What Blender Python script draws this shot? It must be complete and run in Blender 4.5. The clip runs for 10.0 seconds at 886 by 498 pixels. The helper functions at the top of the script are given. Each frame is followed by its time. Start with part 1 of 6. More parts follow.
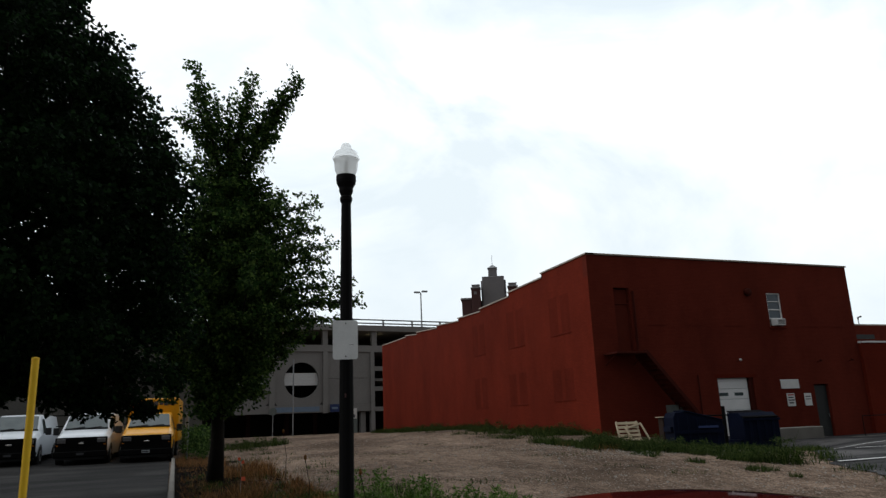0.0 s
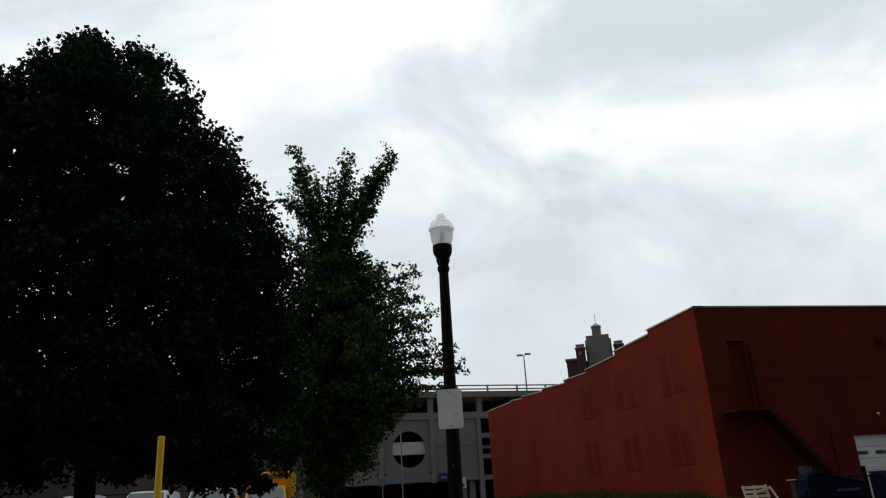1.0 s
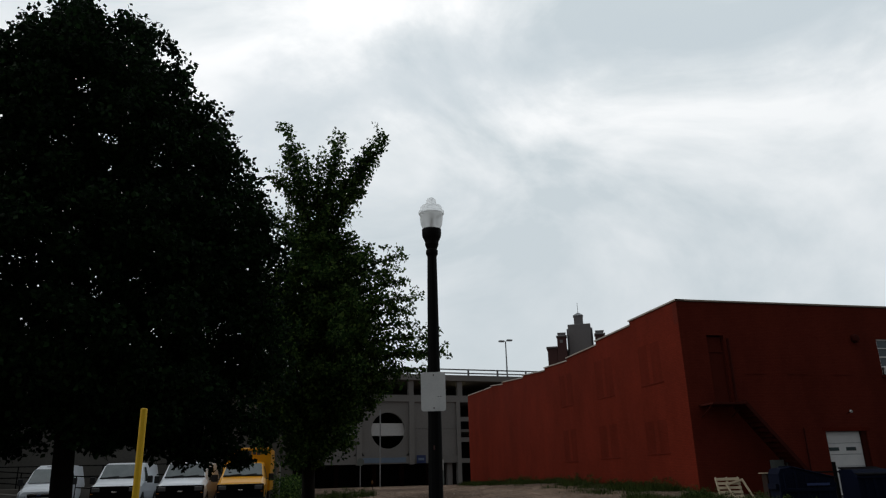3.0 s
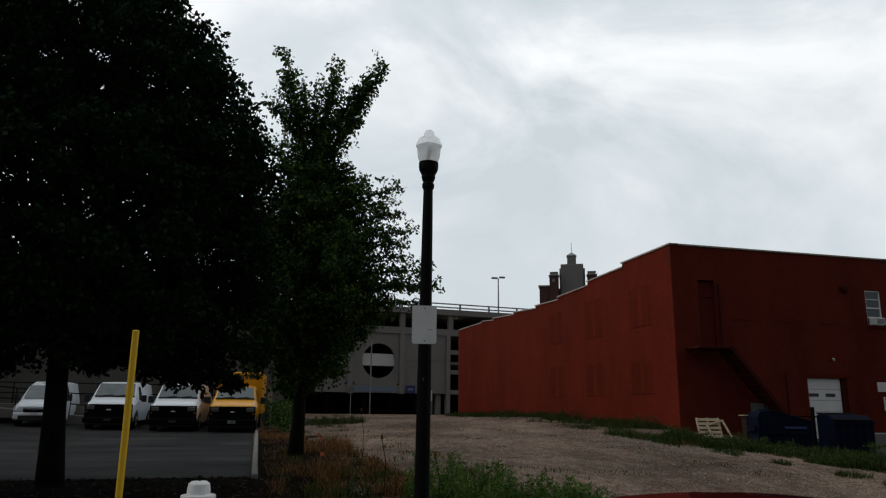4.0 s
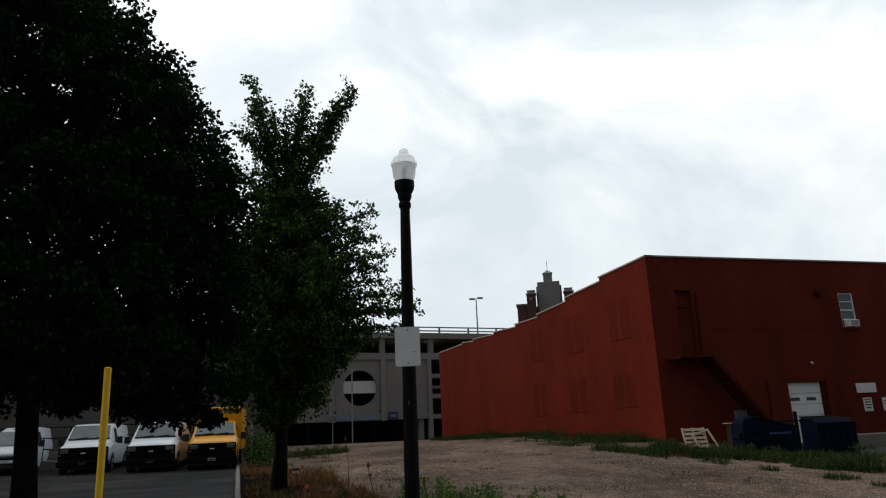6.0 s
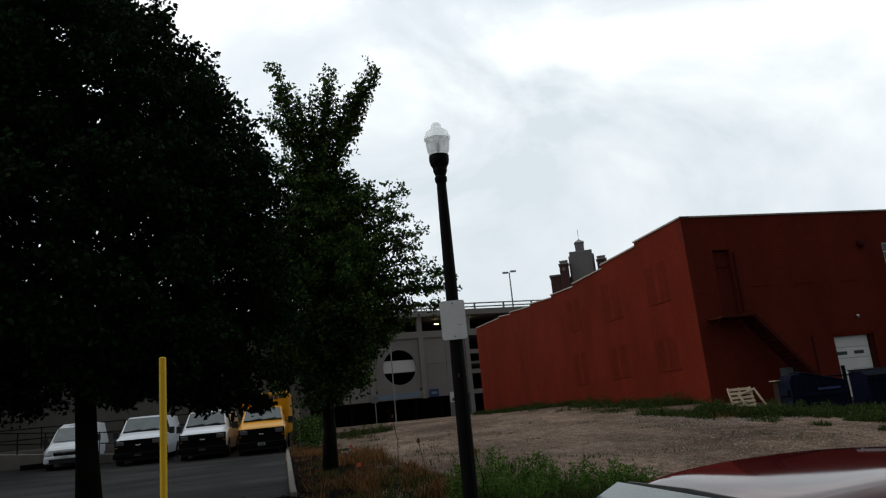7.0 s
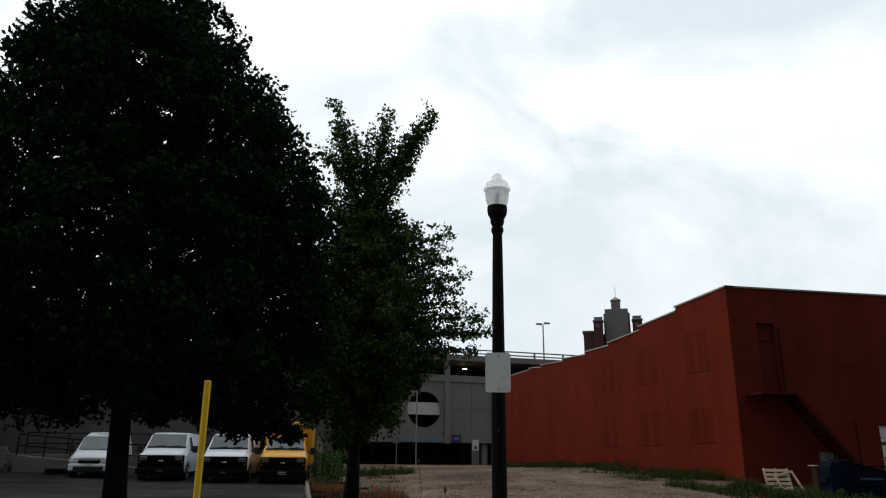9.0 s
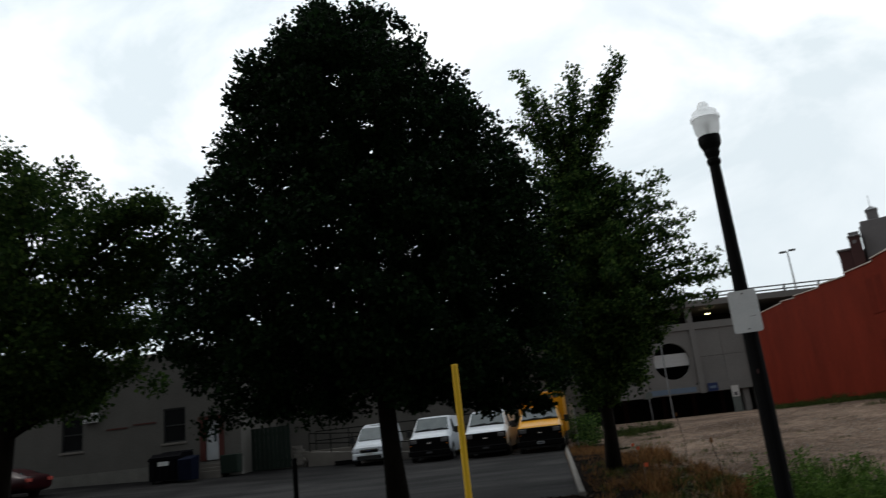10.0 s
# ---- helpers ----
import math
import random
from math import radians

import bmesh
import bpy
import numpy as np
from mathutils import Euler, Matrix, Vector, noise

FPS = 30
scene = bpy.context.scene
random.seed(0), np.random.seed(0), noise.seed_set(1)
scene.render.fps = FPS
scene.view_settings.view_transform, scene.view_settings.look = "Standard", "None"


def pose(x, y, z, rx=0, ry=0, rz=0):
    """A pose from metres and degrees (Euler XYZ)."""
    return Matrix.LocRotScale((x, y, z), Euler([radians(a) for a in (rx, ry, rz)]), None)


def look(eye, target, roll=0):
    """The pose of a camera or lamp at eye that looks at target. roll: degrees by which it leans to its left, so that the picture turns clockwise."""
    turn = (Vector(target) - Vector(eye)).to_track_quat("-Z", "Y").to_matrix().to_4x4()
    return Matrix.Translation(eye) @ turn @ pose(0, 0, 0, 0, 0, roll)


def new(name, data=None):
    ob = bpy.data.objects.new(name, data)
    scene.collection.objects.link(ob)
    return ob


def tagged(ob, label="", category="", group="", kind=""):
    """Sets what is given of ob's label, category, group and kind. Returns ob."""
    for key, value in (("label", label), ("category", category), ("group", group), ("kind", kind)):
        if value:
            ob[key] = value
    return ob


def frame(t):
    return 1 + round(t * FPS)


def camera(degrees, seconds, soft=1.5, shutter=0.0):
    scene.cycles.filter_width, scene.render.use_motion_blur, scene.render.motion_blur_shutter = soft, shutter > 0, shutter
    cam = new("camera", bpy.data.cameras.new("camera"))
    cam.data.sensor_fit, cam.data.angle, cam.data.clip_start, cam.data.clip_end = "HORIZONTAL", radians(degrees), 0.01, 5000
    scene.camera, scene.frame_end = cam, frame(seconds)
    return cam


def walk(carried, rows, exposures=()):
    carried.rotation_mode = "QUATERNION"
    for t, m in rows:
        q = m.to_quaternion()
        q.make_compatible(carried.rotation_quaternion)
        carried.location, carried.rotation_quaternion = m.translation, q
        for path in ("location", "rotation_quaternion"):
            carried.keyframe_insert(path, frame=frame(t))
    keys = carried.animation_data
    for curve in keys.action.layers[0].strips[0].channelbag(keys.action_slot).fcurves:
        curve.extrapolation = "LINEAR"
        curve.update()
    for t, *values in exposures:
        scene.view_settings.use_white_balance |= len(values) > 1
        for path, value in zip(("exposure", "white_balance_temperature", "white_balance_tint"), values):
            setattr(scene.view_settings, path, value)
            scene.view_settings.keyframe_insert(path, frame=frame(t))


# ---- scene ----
cam = camera(64.2, 10.0, soft=1.2, shutter=0.13)
PATH = [
    (0, (0.058, -0.051, 1.826), (3.540, 9.022, 4.181), -2.30),
    (0.2, (0.033, -0.079, 1.839), (3.095, 9.068, 4.478), -2.46),
    (0.5, (0.064, -0.064, 1.880), (2.584, 9.201, 4.677), -2.58),
    (0.7, (0.019, -0.109, 1.863), (2.429, 9.050, 5.073), -2.82),
    (1, (0.047, -0.122, 1.843), (2.174, 9.083, 5.121), -3.50),
    (1.5, (0.059, -0.126, 1.848), (2.269, 9.090, 5.038), -2.82),
    (2, (0.058, -0.131, 1.838), (2.292, 9.102, 4.962), -2.71),
    (3.3, (-0.004, -0.147, 1.837), (2.339, 9.115, 4.792), -1.34),
    (3.5, (0.028, -0.081, 1.841), (2.373, 9.229, 4.639), -1.33),
    (4, (0.026, -0.079, 1.846), (2.465, 9.374, 4.013), 0.61),
    (4.5, (0.000, -0.000, 1.850), (2.495, 9.511, 3.672), 1.50),
    (5, (0.029, -0.040, 1.841), (2.572, 9.413, 3.885), 1.49),
    (5.5, (0.036, -0.041, 1.845), (2.611, 9.363, 4.067), 0.70),
    (5.7, (0.030, 0.006, 1.837), (2.722, 9.325, 4.267), -1.19),
    (6.8, (-0.056, 0.153, 1.814), (2.561, 9.477, 4.305), -4.51),
    (7, (-0.093, 0.149, 1.796), (2.255, 9.619, 3.989), -5.60),
    (7.2, (-0.122, 0.120, 1.823), (1.915, 9.667, 3.995), -3.62),
    (7.5, (-0.153, 0.075, 1.857), (1.938, 9.497, 4.476), -3.68),
    (8, (-0.281, 0.076, 1.872), (1.016, 9.683, 4.330), -2.92),
    (8.2, (-0.341, 0.142, 1.888), (0.713, 9.698, 4.641), -4.34),
    (8.5, (-0.380, 0.088, 1.858), (1.519, 9.575, 4.387), 0.20),
    (9, (-0.292, 0.156, 1.863), (1.551, 9.577, 4.665), 0.50),
    (9.5, (-0.263, 0.148, 1.862), (0.685, 9.779, 4.383), -1.91),
    (9.7, (-0.280, 0.145, 1.852), (0.189, 9.801, 4.409), -2.40),
    (9.8, (-0.285, 0.153, 1.866), (-0.293, 9.818, 4.433), -3.55),
    (10, (-0.282, 0.178, 1.863), (-1.458, 9.786, 4.385), -6.35),
]
EXPOSURES = [(0, 0.1), (0.7, -0.1), (1, -0.22), (2, -0.36), (3.5, -0.42), (4.2, -0.30), (4.5, -0.23), (5.5, -0.08), (7, -0.12), (8, -0.06), (10, 0.0)]
walk(cam, [(t, look(eye, target, roll)) for t, eye, target, roll in PATH], EXPOSURES)

# ---- world: a bright broken overcast, with a weak wide sun from the west ----
world = bpy.data.worlds.new("overcast_sky")
scene.world = world
world.use_nodes = True
wn, wl = world.node_tree.nodes, world.node_tree.links
wn.clear()
w_out = wn.new("ShaderNodeOutputWorld")
w_bg = wn.new("ShaderNodeBackground")
w_tc = wn.new("ShaderNodeTexCoord")
w_map = wn.new("ShaderNodeMapping")
w_map.inputs["Rotation"].default_value = (0.2, 0.65, 0.5)
w_map.inputs["Scale"].default_value = (1.2, 1.5, 1.9)
w_n1 = wn.new("ShaderNodeTexNoise")
w_n1.inputs["Scale"].default_value = 1.7
w_n1.inputs["Detail"].default_value = 7.0
w_n1.inputs["Roughness"].default_value = 0.56
w_n1.inputs["Distortion"].default_value = 0.5
w_ramp = wn.new("ShaderNodeValToRGB")
w_ramp.color_ramp.elements[0].position = 0.40
w_ramp.color_ramp.elements[0].color = (0.69, 0.77, 0.805, 1)
w_ramp.color_ramp.elements[1].position = 0.58
w_ramp.color_ramp.elements[1].color = (1.19, 1.20, 1.20, 1)
w_sep = wn.new("ShaderNodeSeparateXYZ")
w_hor = wn.new("ShaderNodeMapRange")
w_hor.inputs["From Min"].default_value = 0.02
w_hor.inputs["From Max"].default_value = 0.55
w_mix = wn.new("ShaderNodeMix")
w_mix.data_type = "RGBA"
w_mix.inputs["A"].default_value = (0.655, 0.715, 0.75, 1)
w_sky = wn.new("ShaderNodeTexSky")
w_sky.sky_type = "NISHITA"
w_sky.sun_disc = False
w_sky.sun_elevation = radians(42)
w_sky.sun_rotation = radians(-75)
w_add = wn.new("ShaderNodeMix")
w_add.data_type = "RGBA"
w_add.blend_type = "ADD"
w_add.inputs["Factor"].default_value = 0.01
wl.new(w_tc.outputs["Generated"], w_map.inputs["Vector"])
wl.new(w_map.outputs["Vector"], w_n1.inputs["Vector"])
wl.new(w_n1.outputs["Fac"], w_ramp.inputs["Fac"])
wl.new(w_tc.outputs["Generated"], w_sep.inputs["Vector"])
wl.new(w_sep.outputs["Z"], w_hor.inputs["Value"])
wl.new(w_hor.outputs["Result"], w_mix.inputs["Factor"])
wl.new(w_ramp.outputs["Color"], w_mix.inputs["B"])


def sky_math(kind, a, b=None, c=None):
    q = wn.new("ShaderNodeMath")
    q.operation = kind
    for k, v in enumerate((a, b, c)):
        if v is None:
            continue
        if isinstance(v, (int, float)):
            q.inputs[k].default_value = v
        else:
            wl.new(v, q.inputs[k])
    return q.outputs[0]


# a long grey-blue cloud bank arching across the brighter layer
w_n2 = wn.new("ShaderNodeTexNoise")
w_n2.inputs["Scale"].default_value = 4.5
w_n2.inputs["Detail"].default_value = 6.0
w_n2.inputs["Roughness"].default_value = 0.6
wl.new(w_map.outputs["Vector"], w_n2.inputs["Vector"])
arch = sky_math("MULTIPLY_ADD", w_sep.outputs["X"], sky_math("MULTIPLY_ADD", w_sep.outputs["X"], -0.444, 0.338), 0.470)
off = sky_math("ADD", sky_math("SUBTRACT", w_sep.outputs["Z"], arch), sky_math("MULTIPLY_ADD", w_n2.outputs["Fac"], 0.22, -0.11))
w_bank = wn.new("ShaderNodeMapRange")
w_bank.interpolation_type = "SMOOTHSTEP"
w_bank.inputs["From Min"].default_value = 0.085
w_bank.inputs["From Max"].default_value = 0.0
w_bank.inputs["To Max"].default_value = 0.62
wl.new(sky_math("ABSOLUTE", off), w_bank.inputs["Value"])
w_grey = wn.new("ShaderNodeMix")
w_grey.data_type = "RGBA"
w_grey.inputs["B"].default_value = (0.66, 0.74, 0.79, 1)
wl.new(w_bank.outputs["Result"], w_grey.inputs["Factor"])
wl.new(w_mix.outputs["Result"], w_grey.inputs["A"])
wl.new(w_grey.outputs["Result"], w_add.inputs["A"])
wl.new(w_sky.outputs["Color"], w_add.inputs["B"])
w_east = wn.new("ShaderNodeMapRange")
w_east.interpolation_type = "SMOOTHSTEP"
w_east.inputs["From Min"].default_value = -0.75
w_east.inputs["From Max"].default_value = 0.45
w_east.inputs["To Min"].default_value = 0.22
w_east.inputs["To Max"].default_value = 1.0
w_dim = wn.new("ShaderNodeVectorMath")
w_dim.operation = "SCALE"
wl.new(w_sep.outputs["Y"], w_east.inputs["Value"])
wl.new(w_add.outputs["Result"], w_dim.inputs[0])
wl.new(w_east.outputs["Result"], w_dim.inputs["Scale"])
wl.new(w_dim.outputs["Vector"], w_bg.inputs["Color"])
w_bg.inputs["Strength"].default_value = 1.12
wl.new(w_bg.outputs["Background"], w_out.inputs["Surface"])

sun = new("sun", bpy.data.lights.new("sun", "SUN"))
sun.data.energy = 0.35
sun.data.angle = radians(14)
sun.data.color = (1.0, 0.96, 0.9)
sun.matrix_world = look((-40, 12, 38), (0, 0, 0))


# ---- materials ----
def material(name, c1, c2, scale=3.0, rough=0.85, bump=0.15, metal=0.0, fine=60.0, contrast=0.25, spread=0.0, spec=0.3):
    """Two colours mixed by a broad and a fine noise, with a fine relief; spread varies alike pieces."""
    m = bpy.data.materials.new(name)
    m.use_nodes = True
    n, l = m.node_tree.nodes, m.node_tree.links
    b = n["Principled BSDF"]
    tc = n.new("ShaderNodeTexCoord")
    broad = n.new("ShaderNodeTexNoise")
    broad.inputs["Scale"].default_value = scale
    broad.inputs["Detail"].default_value = 6.0
    grain = n.new("ShaderNodeTexNoise")
    grain.inputs["Scale"].default_value = fine
    grain.inputs["Detail"].default_value = 3.0
    l.new(tc.outputs["Object"], broad.inputs["Vector"])
    l.new(tc.outputs["Object"], grain.inputs["Vector"])
    ramp = n.new("ShaderNodeValToRGB")
    ramp.color_ramp.elements[0].position = 0.5 - contrast
    ramp.color_ramp.elements[1].position = 0.5 + contrast
    ramp.color_ramp.elements[0].color = (*c1, 1)
    ramp.color_ramp.elements[1].color = (*c2, 1)
    blend = n.new("ShaderNodeMath")
    blend.operation = "MULTIPLY_ADD"
    blend.inputs[1].default_value = 0.45
    half = n.new("ShaderNodeMath")
    half.operation = "MULTIPLY"
    half.inputs[1].default_value = 0.55
    l.new(broad.outputs["Fac"], half.inputs[0])
    l.new(grain.outputs["Fac"], blend.inputs[0])
    l.new(half.outputs[0], blend.inputs[2])
    l.new(blend.outputs[0], ramp.inputs["Fac"])
    colour = ramp.outputs["Color"]
    if spread:
        info = n.new("ShaderNodeObjectInfo")
        hsv = n.new("ShaderNodeHueSaturation")
        mr = n.new("ShaderNodeMapRange")
        mr.inputs["To Min"].default_value = 1 - spread
        mr.inputs["To Max"].default_value = 1 + spread
        l.new(info.outputs["Random"], mr.inputs["Value"])
        l.new(mr.outputs["Result"], hsv.inputs["Value"])
        l.new(colour, hsv.inputs["Color"])
        colour = hsv.outputs["Color"]
    l.new(colour, b.inputs["Base Color"])
    b.inputs["Roughness"].default_value = rough
    b.inputs["Metallic"].default_value = metal
    b.inputs["Specular IOR Level"].default_value = spec
    if bump:
        bp = n.new("ShaderNodeBump")
        bp.inputs["Strength"].default_value = bump
        bp.inputs["Distance"].default_value = 0.02
        l.new(grain.outputs["Fac"], bp.inputs["Height"])
        l.new(bp.outputs["Normal"], b.inputs["Normal"])
    return m


def brick_material(name, paint, paint2, mortar, bump=0.5, width=0.2, height=0.067):
    """Painted brickwork: courses in relief, with stains and faded patches in the paint."""
    m = bpy.data.materials.new(name)
    m.use_nodes = True
    n, l = m.node_tree.nodes, m.node_tree.links
    b = n["Principled BSDF"]
    tc = n.new("ShaderNodeTexCoord")
    sep = n.new("ShaderNodeSeparateXYZ")
    add = n.new("ShaderNodeMath")
    com = n.new("ShaderNodeCombineXYZ")
    l.new(tc.outputs["Object"], sep.inputs[0])
    l.new(sep.outputs["X"], add.inputs[0])
    l.new(sep.outputs["Y"], add.inputs[1])
    l.new(add.outputs[0], com.inputs["X"])
    l.new(sep.outputs["Z"], com.inputs["Y"])
    br = n.new("ShaderNodeTexBrick")
    br.inputs["Scale"].default_value = 1.0
    br.inputs["Brick Width"].default_value = width
    br.inputs["Row Height"].default_value = height
    br.inputs["Mortar Size"].default_value = 0.008
    br.inputs["Mortar Smooth"].default_value = 0.4
    br.inputs["Color1"].default_value = (*paint, 1)
    br.inputs["Color2"].default_value = (*paint2, 1)
    br.inputs["Mortar"].default_value = (*mortar, 1)
    l.new(com.outputs[0], br.inputs["Vector"])
    st = n.new("ShaderNodeTexNoise")
    st.inputs["Scale"].default_value = 0.45
    st.inputs["Detail"].default_value = 8.0
    st.inputs["Roughness"].default_value = 0.65
    mp = n.new("ShaderNodeMapping")
    mp.inputs["Scale"].default_value = (1, 1, 0.45)
    l.new(tc.outputs["Object"], mp.inputs["Vector"])
    l.new(mp.outputs["Vector"], st.inputs["Vector"])
    mr = n.new("ShaderNodeMapRange")
    mr.inputs["From Min"].default_value = 0.3
    mr.inputs["From Max"].default_value = 0.7
    mr.inputs["To Min"].default_value = 0.72
    mr.inputs["To Max"].default_value = 1.18
    l.new(st.outputs["Fac"], mr.inputs["Value"])
    hsv = n.new("ShaderNodeHueSaturation")
    l.new(mr.outputs["Result"], hsv.inputs["Value"])
    l.new(br.outputs["Color"], hsv.inputs["Color"])
    l.new(hsv.outputs["Color"], b.inputs["Base Color"])
    b.inputs["Roughness"].default_value = 0.85
    b.inputs["Specular IOR Level"].default_value = 0.04
    bp = n.new("ShaderNodeBump")
    bp.inputs["Strength"].default_value = bump
    bp.inputs["Distance"].default_value = 0.006
    bp.invert = True
    l.new(br.outputs["Fac"], bp.inputs["Height"])
    l.new(bp.outputs["Normal"], b.inputs["Normal"])
    return m


def leaf_material(name, c1, c2, c3, through_light=0.28, shine=0.12):
    """Leaves that differ one by one, with some light coming through."""
    m = bpy.data.materials.new(name)
    m.use_nodes = True
    n, l = m.node_tree.nodes, m.node_tree.links
    b = n["Principled BSDF"]
    geo = n.new("ShaderNodeNewGeometry")
    ramp = n.new("ShaderNodeValToRGB")
    ramp.color_ramp.elements[0].color = (*c1, 1)
    ramp.color_ramp.elements[1].color = (*c3, 1)
    e = ramp.color_ramp.elements.new(0.55)
    e.color = (*c2, 1)
    l.new(geo.outputs["Random Per Island"], ramp.inputs["Fac"])
    l.new(ramp.outputs["Color"], b.inputs["Base Color"])
    b.inputs["Roughness"].default_value = 0.6
    b.inputs["Specular IOR Level"].default_value = shine
    tr = n.new("ShaderNodeBsdfTranslucent")
    mix = n.new("ShaderNodeMixShader")
    mix.inputs["Fac"].default_value = through_light
    l.new(ramp.outputs["Color"], tr.inputs["Color"])
    l.new(b.outputs["BSDF"], mix.inputs[1])
    l.new(tr.outputs["BSDF"], mix.inputs[2])
    l.new(mix.outputs[0], n["Material Output"].inputs["Surface"])
    return m


def globe_material(name, clear=0.36):
    """Thin frosted glass: part clear, part scattering, with a gloss."""
    m = bpy.data.materials.new(name)
    m.use_nodes = True
    n, l = m.node_tree.nodes, m.node_tree.links
    b = n["Principled BSDF"]
    b.inputs["Base Color"].default_value = (0.95, 0.97, 0.97, 1)
    b.inputs["Roughness"].default_value = 0.2
    tl = n.new("ShaderNodeBsdfTranslucent")
    tl.inputs["Color"].default_value = (0.97, 0.98, 0.98, 1)
    cl = n.new("ShaderNodeBsdfTransparent")
    a, c = n.new("ShaderNodeMixShader"), n.new("ShaderNodeMixShader")
    a.inputs["Fac"].default_value = 0.5
    c.inputs["Fac"].default_value = clear
    l.new(b.outputs["BSDF"], a.inputs[1])
    l.new(tl.outputs["BSDF"], a.inputs[2])
    l.new(a.outputs[0], c.inputs[1])
    l.new(cl.outputs["BSDF"], c.inputs[2])
    l.new(c.outputs[0], n["Material Output"].inputs["Surface"])
    return m


def glow_material(name, colour, strength):
    m = bpy.data.materials.new(name)
    m.use_nodes = True
    b = m.node_tree.nodes["Principled BSDF"]
    b.inputs["Base Color"].default_value = (*colour, 1)
    b.inputs["Emission Color"].default_value = (*colour, 1)
    b.inputs["Emission Strength"].default_value = strength
    return m


def gravel_material(name):
    """Packed dirt with pebbles, worn tracks and damp patches."""
    m = bpy.data.materials.new(name)
    m.use_nodes = True
    n, l = m.node_tree.nodes, m.node_tree.links
    b = n["Principled BSDF"]
    tc = n.new("ShaderNodeTexCoord")

    def layer(scale, detail, stretch=(1, 1, 1)):
        mp = n.new("ShaderNodeMapping")
        mp.inputs["Scale"].default_value = stretch
        t = n.new("ShaderNodeTexNoise")
        t.inputs["Scale"].default_value = scale
        t.inputs["Detail"].default_value = detail
        t.inputs["Roughness"].default_value = 0.62
        l.new(tc.outputs["Object"], mp.inputs["Vector"])
        l.new(mp.outputs["Vector"], t.inputs["Vector"])
        return t.outputs["Fac"]

    def ramp(fac, lo, hi, p0, p1):
        r = n.new("ShaderNodeValToRGB")
        r.color_ramp.elements[0].position, r.color_ramp.elements[1].position = p0, p1
        r.color_ramp.elements[0].color, r.color_ramp.elements[1].color = (*lo, 1), (*hi, 1)
        l.new(fac, r.inputs["Fac"])
        return r.outputs["Color"]

    def mixed(kind, amount, x, y):
        k = n.new("ShaderNodeMix")
        k.data_type, k.blend_type = "RGBA", kind
        k.inputs["Factor"].default_value = amount
        l.new(x, k.inputs["A"])
        l.new(y, k.inputs["B"])
        return k.outputs["Result"]

    base = ramp(layer(0.22, 9), (0.092, 0.067, 0.053), (0.205, 0.155, 0.126), 0.34, 0.64)
    tracks = ramp(layer(0.45, 6, (1.0, 0.4, 1.0)), (0.74, 0.72, 0.70), (1.18, 1.16, 1.13), 0.36, 0.64)
    clods = ramp(layer(3.2, 8, (1.0, 0.6, 1.0)), (0.58, 0.56, 0.53), (1.26, 1.25, 1.23), 0.34, 0.66)
    vor = n.new("ShaderNodeTexVoronoi")
    vor.inputs["Scale"].default_value = 26.0
    l.new(tc.outputs["Object"], vor.inputs["Vector"])
    grey = n.new("ShaderNodeRGBToBW")
    l.new(vor.outputs["Color"], grey.inputs["Color"])
    pebbles = ramp(grey.outputs["Val"], (0.6, 0.58, 0.56), (1.7, 1.68, 1.65), 0.25, 0.85)
    colour = mixed("MULTIPLY", 1.0, mixed("MULTIPLY", 0.9, mixed("MULTIPLY", 1.0, base, tracks), clods), pebbles)
    l.new(colour, b.inputs["Base Color"])
    b.inputs["Roughness"].default_value = 0.95
    b.inputs["Specular IOR Level"].default_value = 0.03
    bp = n.new("ShaderNodeBump")
    bp.inputs["Strength"].default_value = 0.8
    bp.inputs["Distance"].default_value = 0.05
    l.new(layer(6.0, 8), bp.inputs["Height"])
    l.new(bp.outputs["Normal"], b.inputs["Normal"])
    return m


